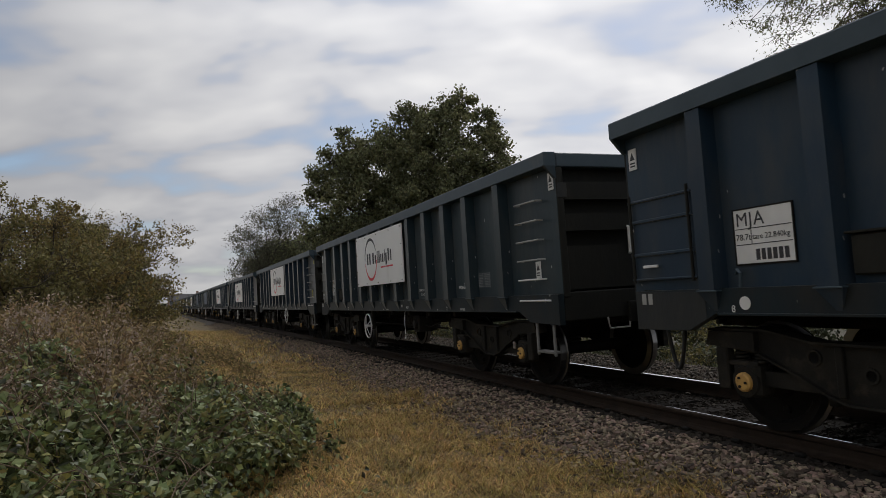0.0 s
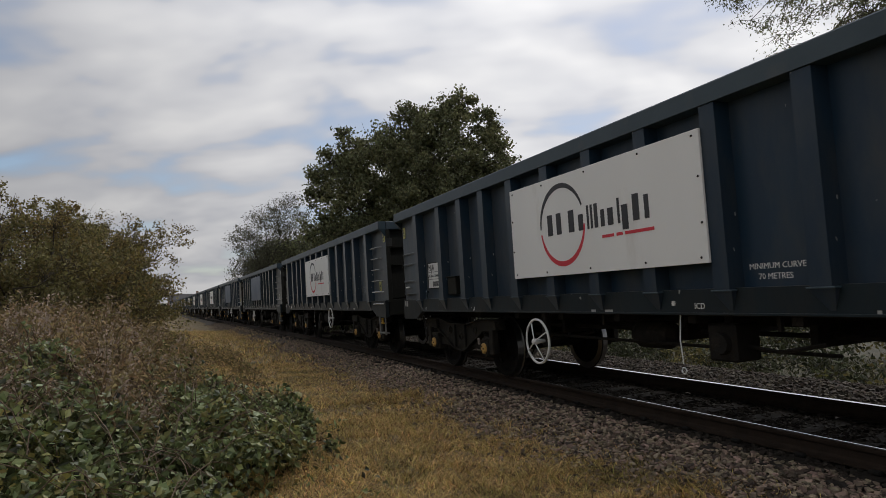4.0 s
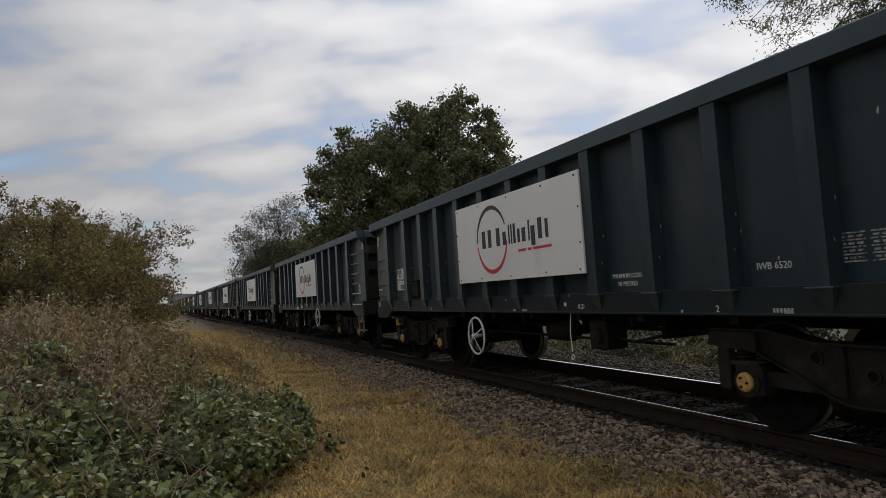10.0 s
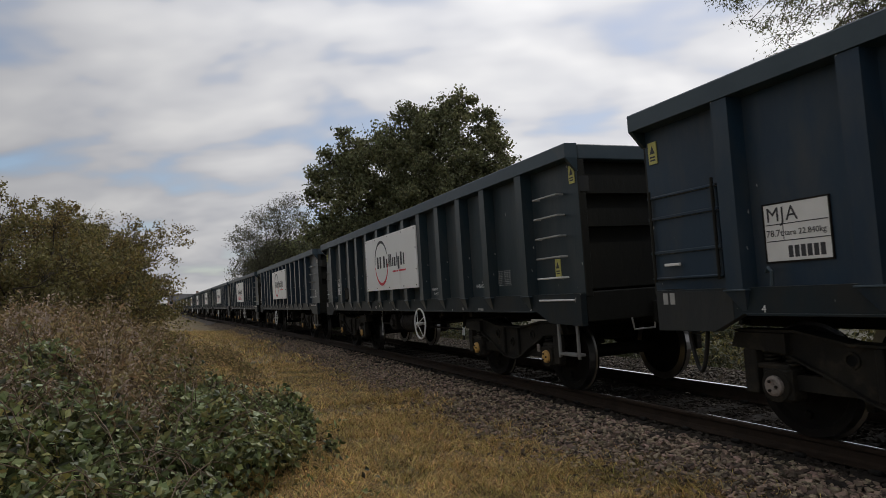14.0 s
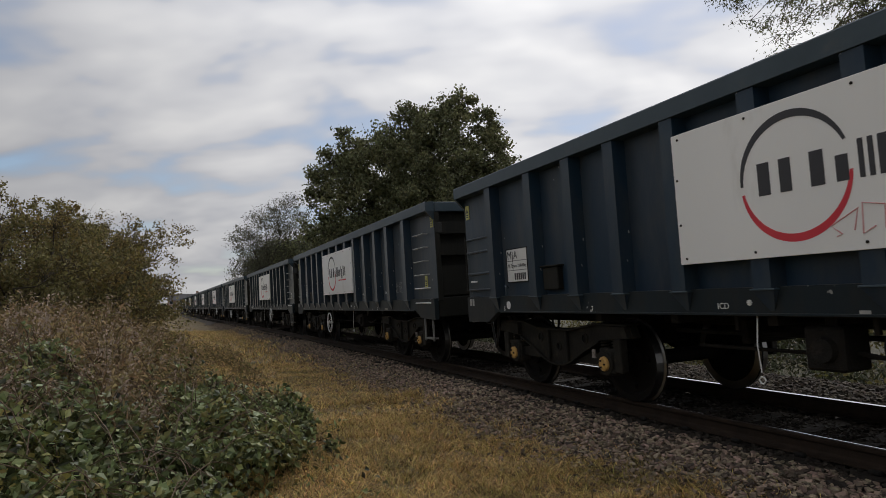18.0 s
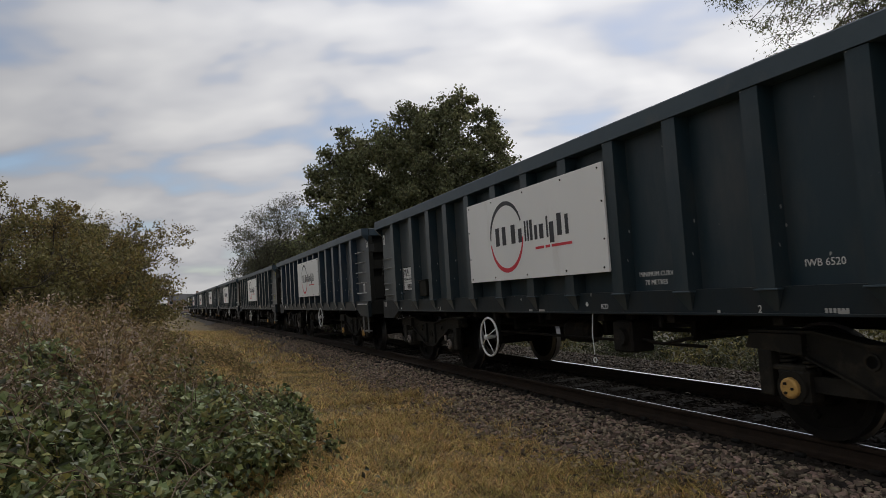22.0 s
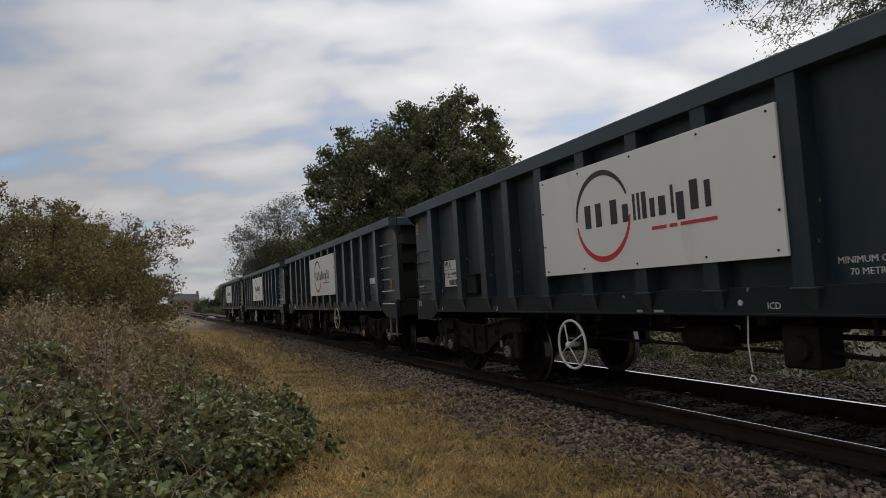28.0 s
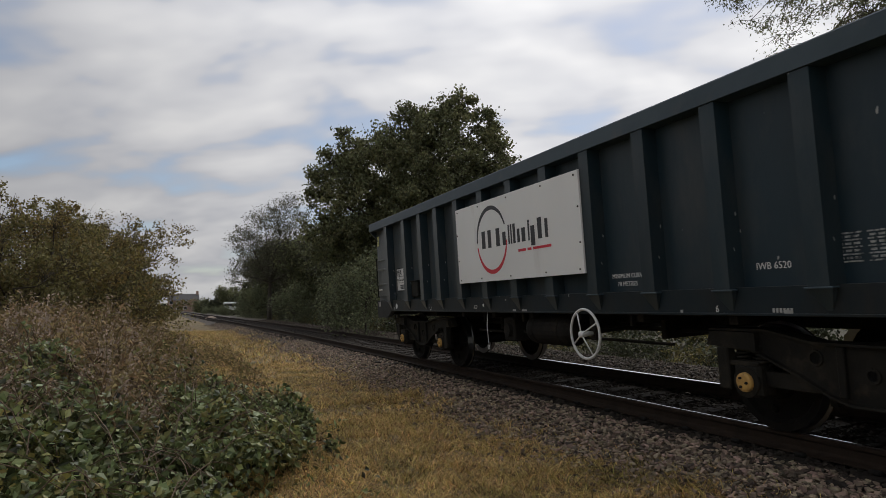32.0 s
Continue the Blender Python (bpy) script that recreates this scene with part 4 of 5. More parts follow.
def motions():
    times = np.arange(0, 33, 1.0)
    for k, (w, wheels) in enumerate(TRAIN):
        where = lambda t: REAR(t) + np.interp(t, *zip(*SURGE)) + k * PITCH + (PAIRED if k % 2 == 0 else 0.0) + HALF
        walk(w, [(t, on_line(where(t))) for t in times])
        near = [t for t in np.arange(0, 32.01, 1 / 15) if -30 < where(t) < 9]
        for ob, ax in wheels:
            def spin(t):
                return pose(ax - (BOGIES[0] if ax < 0 else BOGIES[1]), 0, 0.46) @ Matrix.Rotation((where(t) - where(0)) / 0.46, 4, "Y")
            first = near[0] if near else 0.0
            rows = [(0.0, spin(first))] if not near or first > 0.05 else []
            rows += [(t, spin(t)) for t in near]
            if not rows or rows[-1][0] < 31.95:
                rows.append((32.0, rows[-1][1]))
            walk(ob, rows)
# ---- ground, ballast and track ----
rng = np.random.default_rng(7)


def smooth(a, b, v):
    t = min(1.0, max(0.0, (v - a) / (b - a)))
    return t * t * (3 - 2 * t)


def ground_z(x, y):
    """Height of the ground: turf, the ballast bank under the canted track, turf beyond."""
    c, _ = line_at(x)
    d = y - c.y
    bed = MID_Z - 0.20 + d * CANT
    z = 0.05 * noise.noise(Vector((x * 0.35, y * 0.35, 0))) + 0.02 * noise.noise(Vector((x * 1.7, y * 1.7, 3)))
    z += 0.15 * smooth(3.5, 7, d)
    up = smooth(-2.35 - 0.25 * noise.noise(Vector((x * 0.25, 0, 5))), -1.35, d) * (1 - smooth(2.5, 4.7, d))
    return z * (1 - up) + bed * up


def build_ground():
    xs = np.concatenate([[-2500, -1200, -700, -450], np.arange(-320, -60, 8.0), np.arange(-60, -24, 1.0), np.arange(-24, 4, 0.2), np.arange(4, 30, 2.0), [60, 200, 700, 2500]])
    ys = np.concatenate([[-2500, -900, -300, -100, -40], np.arange(-20, -2, 1.0), np.arange(-2, 9.5, 0.12), np.arange(10, 24, 1.0), [40, 100, 300, 900, 2500]])
    n, m = len(xs), len(ys)
    v, f = [], []
    for x in xs:
        for y in ys:
            yy = y + (line_at(x)[0].y - MID_Y if -330 < x < BEND_FROM and -20 < y < 24 else 0)
            v.append((x, yy, ground_z(x, yy) if abs(x) < 330 and abs(y) < 60 else 0.0))
    slots = []
    for i in range(n - 1):
        for j in range(m - 1):
            f.append((i * m + j, (i + 1) * m + j, (i + 1) * m + j + 1, i * m + j + 1))
            d = (ys[j] + ys[j + 1]) / 2 - MID_Y
            edge = -2.05 - 0.50 * noise.noise(Vector((xs[i] * 0.33, 0, 5)))
            slots.append(1 if edge < d < 3.5 else 2 if 3.5 <= d < 30 else 0)
    g = Mesh()
    g.v, g.f, g.m = v, f, slots
    return thing("ground", "dry straw-coloured turf with a dirt and ballast strip", "ground", kind="structure", data=g.data("ground", EARTH, BED, VERGE, smooth=True))


build_ground()


def stations(a, b, near=1.0, far=6.0):
    out, x = [a], a
    while x < b:
        x += near if x > -60 else far
        out.append(min(x, b))
    return out


def rail(y, label, worn):
    prof = [(-0.07, -0.159), (0.07, -0.159), (0.07, -0.148), (0.02, -0.13), (0.010, -0.11), (0.010, -0.05), (0.034, -0.034), (0.036, -0.010), (0.026, 0.0), (-0.026, 0.0), (-0.036, -0.010), (-0.034, -0.034), (-0.010, -0.05), (-0.010, -0.11), (-0.02, -0.13), (-0.07, -0.148)]
    m = Mesh()
    st = stations(-420, 60, 2.0, 6.0)
    vs = [tuple(across(x, y + u, w)) for x in st for u, w in prof]
    n = len(prof)
    for i in range(len(st) - 1):
        fs = [(i * n + k, i * n + (k + 1) % n, (i + 1) * n + (k + 1) % n, (i + 1) * n + k) for k in range(n)]
        m.f += [q[::-1] for q in fs]
        m.m += [0] * n
    m.v = vs
    me = m.data("web", RAILSIDE)
    t = thing("rail", label, "rail", "running rails")
    part("web", me, t, "rusty web and foot")
    top = Mesh()
    for x0, x1 in zip(st, st[1:]):
        q = [across(x, y + u, w) for x in (x0, x1) for u, w in ((worn[0], 0.0), (worn[1], 0.0), (worn[1], 0.002), (worn[0], 0.002))]
        top.add(q, [(3, 2, 6, 7), (0, 3, 7, 4), (2, 1, 5, 6)])
    part("head", top.data("head", RAILTOP), t, "polished running surface")
    return t


# the near rail's polished strip is cut narrow to keep its glint thin
rail(-0.7525, "rusty steel running rail, polished strip narrowed for a thin glint", (0.012, 0.024))
rail(0.7525, "rusty steel running rail with polished head", (-0.027, 0.027))


def build_sleepers():
    def make():
        m = Mesh()
        m.prism([(-0.14, -0.36), (0.14, -0.36), (0.12, -0.175), (-0.12, -0.175)], -1.25, 1.25, "y")
        return m.data("sleeper", SLEEPER)

    def clip():
        return Mesh().box(-0.05, 0.05, -0.025, 0.025, -0.172, -0.135, 0.01).data("rail_clip", GRIME)
    x = -110.0
    while x < 30:
        h = line_at(x)[1]
        c = line_at(x)[0]
        s = thing("sleeper", "oily concrete sleeper bedded in ballast, train shade in its colour", "sleeper", "sleepers under the rails", data=shared("sleeper", make),
                  at=Matrix.Translation(c) @ Matrix.Rotation(h, 4, "Z") @ Matrix.Rotation(CANT, 4, "X") @ pose(0, random.uniform(-0.02, 0.02), 0, 0, 0, random.uniform(-0.6, 0.6)))
        if x > -24:
            for y in (-0.847, -0.657, 0.657, 0.847):
                part("rail_clip", shared("clip", clip), s, "", pose(0, y, 0))
        x += 0.65


build_sleepers()


def stone_shape(seed):
    """An angular chip: the hull of eight uneven corners."""
    r = np.random.default_rng(seed)
    bm = bmesh.new()
    q = np.array([(x, y, z) for x in (-1, 1) for y in (-1, 1) for z in (-1, 1)], float)
    q = q * np.array([0.95, 0.62, 0.45]) * r.uniform(0.55, 1.12, (8, 3)) + r.normal(size=(8, 3)) * 0.08
    for p in q:
        bm.verts.new(p)
    bmesh.ops.convex_hull(bm, input=bm.verts)
    bmesh.ops.triangulate(bm, faces=bm.faces)
    bm.verts.index_update()
    V, F = np.array([v.co[:] for v in bm.verts]), [tuple(v.index for v in f.verts) for f in bm.faces]
    bm.free()
    return V, np.array(F)


SHAPES = [stone_shape(i) for i in range(14)]


def turns(n, r):
    """n random rotation matrices."""
    q = r.normal(size=(n, 4))
    q /= np.linalg.norm(q, axis=1)[:, None]
    w, x, y, z = q.T
    return np.stack([1 - 2 * (y * y + z * z), 2 * (x * y - z * w), 2 * (x * z + y * w), 2 * (x * y + z * w), 1 - 2 * (x * x + z * z), 2 * (y * z - x * w), 2 * (x * z - y * w), 2 * (y * z + x * w), 1 - 2 * (x * x + y * y)], 1).reshape(n, 3, 3)


def big_mesh(name, V, F, *materials):
    """A mesh from arrays: corners, and faces of equal length."""
    me = bpy.data.meshes.new(name)
    n, k = F.shape
    me.vertices.add(len(V)); me.loops.add(n * k); me.polygons.add(n)
    me.vertices.foreach_set("co", np.asarray(V, np.float32).ravel())
    me.loops.foreach_set("vertex_index", F.astype(np.int32).ravel())
    me.polygons.foreach_set("loop_start", np.arange(0, n * k, k, dtype=np.int32))
    for m in materials:
        me.materials.append(m)
    me.update(calc_edges=True)
    me.validate()
    me.shade_flat()
    return me


def scatter(places, sizes, shapes, squash, r):
    """Copies of solid shapes at places, joined."""
    vs, fs, o = [], [], 0
    which = r.integers(0, len(shapes), len(places))
    for s, (V, F) in enumerate(shapes):
        P, S = places[which == s], sizes[which == s]
        R = turns(len(P), r)
        A = np.einsum("nij,vj->nvi", R, V) * S[:, None, None] * np.array([1, 1, squash]) + P[:, None]
        vs.append(A.reshape(-1, 3))
        fs.append((F[None] + (np.arange(len(P)) * len(V))[:, None, None]).reshape(-1, 3) + o)
        o += len(P) * len(V)
    return np.concatenate(vs), np.concatenate(fs)


def build_ballast():
    spots = []
    def fill(x0, x1, d0, d1, per):
        n = int((x1 - x0) * (d1 - d0) * per)
        for x, d in zip(rng.uniform(x0, x1, n), rng.uniform(d0, d1, n)):
            edge = -2.10 - 0.50 * noise.noise(Vector((x * 0.33, 0, 5))) + 0.2 * noise.noise(Vector((x * 1.3, d * 1.5, 1)))
            if d < edge and rng.random() > 0.05 + 0.30 * smooth(-0.7, 0.0, d - edge):
                continue
            y = line_at(x)[0].y + d
            spots.append((x, y, ground_z(x, y) + rng.uniform(-0.012, 0.026)))
    fill(-8, -1.5, -3.0, -0.98, 1150)
    fill(-14, -8, -3.0, -0.95, 880)
    fill(-26, -14, -3.0, -0.80, 420)
    fill(-60, -26, -2.6, -0.80, 110)
    fill(-1.5, 14, -2.8, -0.90, 160)
    P = np.array(spots)
    S = 0.016 + 0.024 * rng.random(len(P)) ** 1.5
    near = np.where((P[:, 0] > -6.2) & (P[:, 0] < -3.4) & (P[:, 1] > 3.0) & (P[:, 1] < 4.6))[0][:300]
    rest = np.setdiff1d(np.arange(len(P)), near)
    V, F = scatter(P[rest], S[rest], SHAPES, 0.72, rng)
    b = thing("ballast", "pinkish-grey crushed granite ballast banked along the rails", "ballast", kind="stuff", data=big_mesh("ballast", V, F, STONE))
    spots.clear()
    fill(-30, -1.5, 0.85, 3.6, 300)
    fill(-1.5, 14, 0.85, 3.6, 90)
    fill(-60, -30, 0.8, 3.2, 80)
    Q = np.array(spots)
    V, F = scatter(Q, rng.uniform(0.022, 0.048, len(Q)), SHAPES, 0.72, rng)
    thing("dirty_ballast", "darker ballast shoulder beyond the rails", "ballast", kind="stuff", data=big_mesh("dirty_ballast", V, F, DARKSTONE))
    # stones between the rails carry the shade under the train in their colour
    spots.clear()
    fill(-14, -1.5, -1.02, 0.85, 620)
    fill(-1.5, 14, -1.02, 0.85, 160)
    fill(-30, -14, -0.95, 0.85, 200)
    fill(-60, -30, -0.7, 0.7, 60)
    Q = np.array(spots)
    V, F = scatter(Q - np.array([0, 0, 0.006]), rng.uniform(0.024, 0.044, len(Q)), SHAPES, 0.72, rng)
    thing("oily_ballast", "oily ballast between the rails, train shade in its colour", "ballast", kind="stuff", data=big_mesh("oily_ballast", V, F, OILYSHADE))
    meshes = [big_mesh("stone", V, F, STONEP) for V, F in SHAPES]
    for i in near:
        e = Euler(rng.uniform(0, 6.28, 3))
        part("stone", meshes[i % 14], b, at=Matrix.LocRotScale(Vector(P[i]), e, Vector((S[i], S[i], S[i] * 0.8))))


build_ballast()


# ---- plants ----
def leaves(P, size, r, aspect=0.55, droop=0.0, flat=0.0):
    """Folded four-cornered leaves at places P."""
    n = len(P)
    R = turns(n, r)
    base = np.array([[0, 0, 0], [aspect * 0.5, 0.45, 0.10], [0, 1, -0.05], [-aspect * 0.5, 0.45, 0.10]])
    A = np.einsum("nij,vj->nvi", R, base)
    if flat:
        A[:, :, 2] *= 1 - flat
    if droop:
        A[:, 2, 2] -= droop
    s = size * r.uniform(0.6, 1.3, n)
    V = (A * s[:, None, None] + P[:, None]).reshape(-1, 3)
    q = np.arange(n)[:, None] * 4
    F = np.concatenate([q + np.array([[0, 1, 2]]), q + np.array([[0, 2, 3]])], 1).reshape(-1, 3)
    return V, F


def sprays(blobs, r, dens, per, reach, scatter, m, twig):
    """Leaf places on short twigs that stand out of soft blobs (x, y, z, radius); the twigs go into the mesh m."""
    out = []
    for x, y, z, R in blobs:
        k = max(5, int(dens * R * R))
        d = r.normal(size=(k, 3)) + np.array([0, 0, 0.15])
        d /= np.linalg.norm(d, axis=1)[:, None]
        for q in d:
            a = np.array([x, y, z]) + q * R * r.uniform(0.25, 0.6)
            e = np.array([x, y, z]) + (q * r.uniform(*reach) + r.normal(size=3) * 0.12) * R * np.array([1, 1, 0.95])
            m.tube([a, (a + e) / 2 + r.normal(size=3) * 0.06 * R, e], twig, 3, twig * 0.3)
            n = int(per * r.uniform(0.5, 1.4))
            t = r.random(n) ** 0.7
            out.append(a + (e - a) * t[:, None] + r.normal(size=(n, 3)) * scatter * np.array([1, 1, 0.8]) * r.uniform(0.6, 1.2))
    return np.concatenate(out)


def limbs(m, root, tips, r0, r, bend=0.3):
    """Crooked tapering limbs from a root to the tips."""
    for tip in tips:
        a, b = Vector(root), Vector(tip)
        pts = []
        for i in range(7):
            t = i / 6
            q = a.lerp(b, t) + Vector(r.normal(size=3)) * bend * math.sin(math.pi * t) * 0.35
            q.z += 0.12 * (b - a).length * math.sin(math.pi * t) * 0.5
            pts.append(q)
        m.tube(pts, r0, 6, r0 * 0.2)


def tree(name, at, blobs, per, size, leaf, label, seed, trunk_r=0.28, spread=0.38, aspect=0.55, turn=0.0, twigs=0, dens=22, reach=(0.8, 1.12)):
    """A tree or shrub: a trunk with limbs to each mass of its crown, and a crown of leaves. Blobs: (along the view, deep, up, radius)."""
    r = np.random.default_rng(seed)
    c, s = math.cos(turn), math.sin(turn)
    B = [(u * c - w * s, u * s + w * c, z, R) for u, w, z, R in blobs]
    t = thing(name, label, "tree" if "tree" in name else "shrub", at=pose(*at))
    m = Mesh()
    top = max(b[2] for b in B) * 0.45
    m.tube([(0, 0, -0.1), (0.06, 0.03, top * 0.3), (-0.05, 0.05, top * 0.65), (0.05, 0, top)], trunk_r, 10, trunk_r * 0.55)
    part("trunk", m.data("trunk", BARK, smooth=True), t)
    for b in B:
        m = Mesh()
        limbs(m, (0, 0, top * 0.8), [b[:3]], trunk_r * 0.45, r)
        part("limb", m.data("limb", BARK, smooth=True), t)
    m = Mesh()
    for x, y, z, R in B:
        d = r.normal(size=(4 + twigs, 3))
        limbs(m, (x, y, z), [(x + q[0] * R * 0.45, y + q[1] * R * 0.45, z + abs(q[2]) * R * 0.5) for q in d], trunk_r * 0.07, r, 0.2)
    P = sprays(B, r, dens, per, reach, spread, m, max(0.006, size * 0.06))
    tagged(part("twig_mass", m.data("twig_mass", BARK, smooth=True), t), kind="stuff")
    V, F = leaves(P, size, r, aspect)
    part("crown", big_mesh("crown", V, F, leaf), t)
    return t


LOOK_TURN = radians(90 - 22.4)


def spot(px_angle, dist):
    """A place at a bearing from the line's far direction, degrees to the right, and a distance."""
    a = radians(px_angle)
    return -dist * math.cos(a), dist * math.sin(a)


def build_oak():
    x, y = spot(19.4, 37)
    blobs = [(3.1, 0, 12.6, 0.8), (1.9, 0.2, 12.5, 0.8), (0.3, 0.3, 12.0, 0.9), (-0.5, 0.1, 12.1, 0.5), (4.2, 0, 11.7, 0.8), (4.6, 0.1, 11.0, 0.7), (2.5, 0, 11.3, 1.5), (0.8, 0.4, 11.0, 1.4), (-1.0, 0.2, 10.4, 1.1),
             (5.5, 0.2, 10.0, 0.6), (4.4, 0, 9.9, 1.3), (-3.7, 0, 10.9, 0.5), (-3.3, 0, 9.9, 0.9), (-4.5, 0.2, 9.3, 0.8), (-5.1, 0.1, 8.4, 0.7), (-5.2, 0.2, 7.3, 0.8), (-3.7, 0.3, 8.1, 1.6), (-1.6, -0.8, 8.8, 2.0),
             (1.5, -1.2, 9.1, 2.3), (3.8, -0.5, 8.2, 2.0), (5.1, 0, 8.6, 0.9), (-2.6, -1.0, 6.4, 2.3), (0.8, -1.5, 6.0, 2.7), (-4.8, 0.5, 5.2, 1.6), (-2.4, 0.3, 4.0, 2.2), (3.4, -0.6, 6.0, 2.3), (0.5, 1.6, 8.5, 2.6), (2.8, 1.5, 4.0, 2.2)]
    tree("oak_tree", (x, y, 0.45), blobs, 72, 0.175, OAKLEAF, "broad dark-green oak tree with a rounded dense crown", 11, 0.38, 0.17, 0.7, turn=LOOK_TURN, dens=20, reach=(0.78, 1.30))


build_oak()


def build_willow():
    x, y = spot(7.6, 60)
    blobs = [(1.4, 0, 9.6, 1.7), (-0.4, 0, 8.2, 1.9), (-2.4, 0, 7.2, 1.4), (2.2, 0.5, 7.0, 2.2), (-1.4, 0, 5.4, 1.9), (0.8, 0, 5.2, 2.2), (3.0, 0, 4.6, 2.2), (-2.6, 0.3, 4.2, 1.2)]
    tree("willow_tree", (x, y, 0.2), blobs, 32, 0.19, PALELEAF, "pale thin-leaved willow tree with bare twig ends", 12, 0.22, 0.22, 0.35, turn=LOOK_TURN, twigs=7, reach=(0.8, 1.35))


build_willow()


def build_edge_tree():
    """A tree beyond the line; only its drooping outer boughs reach into view."""
    r = np.random.default_rng(21)
    t = thing("ash_tree", "tree with thin drooping leafy boughs over the line", "tree", at=pose(-5.50, 11.0, 0.08))
    m = Mesh()
    m.tube([(0, 0, -0.2), (0.1, 0, 2.5), (-0.1, 0.1, 5), (0.1, 0, 8)], 0.22, 10, 0.09)
    part("trunk", m.data("trunk", BARK, smooth=True), t)
    m, P = Mesh(), []
    for i in range(44):
        a = r.uniform(2.1, 4.4)
        z0 = r.uniform(4.9, 8.4)
        reach = r.uniform(2.0, 4.7)
        d = Vector((math.cos(a), math.sin(a) * 0.5, 0))
        pts = [Vector((0, 0, z0)) + d * reach * (j / 8) + Vector((0, 0, 1.3 * math.sin(2.0 * j / 8) - 0.9 * (j / 8) ** 2)) + Vector(r.normal(size=3)) * 0.05 for j in range(9)]
        m.tube(pts, 0.03, 5, 0.006)
        for j in range(3, 9):
            for q in range(5):
                e = pts[j] + Vector((r.normal() * 0.28, r.normal() * 0.28, -abs(r.normal()) * 0.22))
                m.tube([pts[j], (pts[j] + e) / 2 + Vector((0, 0, 0.05)), e], 0.006, 4, 0.003)
                for _ in range(30):
                    P.append(pts[j].lerp(e, r.uniform(0.3, 1.1)) + Vector(r.normal(size=3)) * 0.06)
    tagged(part("bough_mass", m.data("bough_mass", BARK, smooth=True), t), kind="stuff")
    V, F = leaves(np.array(P), 0.060, r, 0.40, 0.25)
    part("crown", big_mesh("crown", V, F, OAKLEAF), t)


build_edge_tree()


def build_thicket():
    """Scrub along the far side of the line: low growth at the ballast's edge, waist-high scrub, tall hedge farther down the line."""
    r = np.random.default_rng(31)
    for i, x in enumerate((-2.5, -4.2, -6, -7.8, -9.6, -11.4, -13.2, -15, -17.5, -20, -22.5, -25.5, -28.5, -32, -36, -40, -45, -50, -56, -63, -71, -80, -92)):
        y = line_at(x)[0].y + (4.7 if x > -16 else 4.9) + r.uniform(-0.3, 0.4)
        h = r.uniform(0.7, 1.1) * (0.40 if x > -16 else 0.8)
        blobs = [(r.uniform(-1.4, 1.4), r.uniform(-0.6, 0.9), h * r.uniform(0.15, 0.75), r.uniform(0.4, 0.8) * (0.5 if x > -16 else 0.8)) for _ in range(9)]
        tree("shrub", (x, y, 0.15), blobs, 30, 0.10, (THICKET, THICKET, OLIVE)[i % 3], "low tangled green scrub at the ballast edge", 40 + i, 0.02, 0.22)
    for i, x in enumerate((-0.5, -3.5, -6.5, -9.5, -12.5, -15.5, -18.5, -21.5)):
        y = line_at(x)[0].y + 9.3 + r.uniform(-0.4, 0.6)
        blobs = [(r.uniform(-1.9, 1.9), r.uniform(-0.8, 0.9), r.uniform(0.3, 0.95), r.uniform(0.45, 0.75)) for _ in range(12)]
        tree("shrub", (x, y, 0.15), blobs, 34, 0.13, (THICKET, OLIVE)[i % 2], "waist-high dark scrub behind the ballast", 240 + i, 0.03, 0.26)
    for i, (x, dy, h, w) in enumerate(((-29, 8.5, 4.6, 2.2), (-35, 8, 5.8, 2.5), (-42, 7.8, 6.0, 2.5), (-49, 7.4, 6.5, 2.5), (-57, 7.0, 6.5, 2.5), (-66, 6.6, 6.0, 2.5))):
        y = line_at(x)[0].y + dy
        blobs = [(r.uniform(-w, w), r.uniform(-1, 1.4), h * q, r.uniform(1.0, 1.6)) for q in np.linspace(0.15, 0.85, 12)]
        tree("shrub", (x, y, 0.2), blobs, 34, 0.18, THICKET, "tall dark hedge shrub beyond the rails", 70 + i, 0.10, 0.42)
    for i, (b, dist, h, w) in enumerate(((15.6, 27, 3.4, 1.3), (13.6, 33, 3.0, 1.1), (6.0, 72, 3.4, 1.5), (4.6, 105, 1.3, 1.6), (3.4, 120, 1.2, 2.0), (9.6, 50, 2.6, 1.4))):
        x, y = spot(b, dist)
        blobs = [(r.uniform(-w, w), r.uniform(-0.6, 0.6), h * q, r.uniform(0.6, 0.9)) for q in np.linspace(0.2, 0.9, 9)]
        tree("shrub", (x, y, 0.2), blobs, 40, 0.13, GREYGREEN, "pale grey-green rounded shrub before the hedge", 90 + i, 0.05, 0.28, turn=LOOK_TURN)
    for i, (b, dist, h) in enumerate(((7.6, 84, 9.5), (9.3, 72, 9.0), (11.6, 58, 8.5), (14.2, 48, 8.0))):
        x, y = spot(b, dist)
        blobs = [(r.uniform(-2.4, 2.4), r.uniform(-1, 1), h * q, r.uniform(1.3, 1.9)) for q in np.linspace(0.12, 0.85, 13)]
        tree("dark_tree", (x, y, 0.2), blobs, 26, 0.24, (OAKLEAF, THICKET)[i % 2], "dense dark-green tree leafy down to the ground", 260 + i, 0.16, 0.40, turn=LOOK_TURN)


build_thicket()


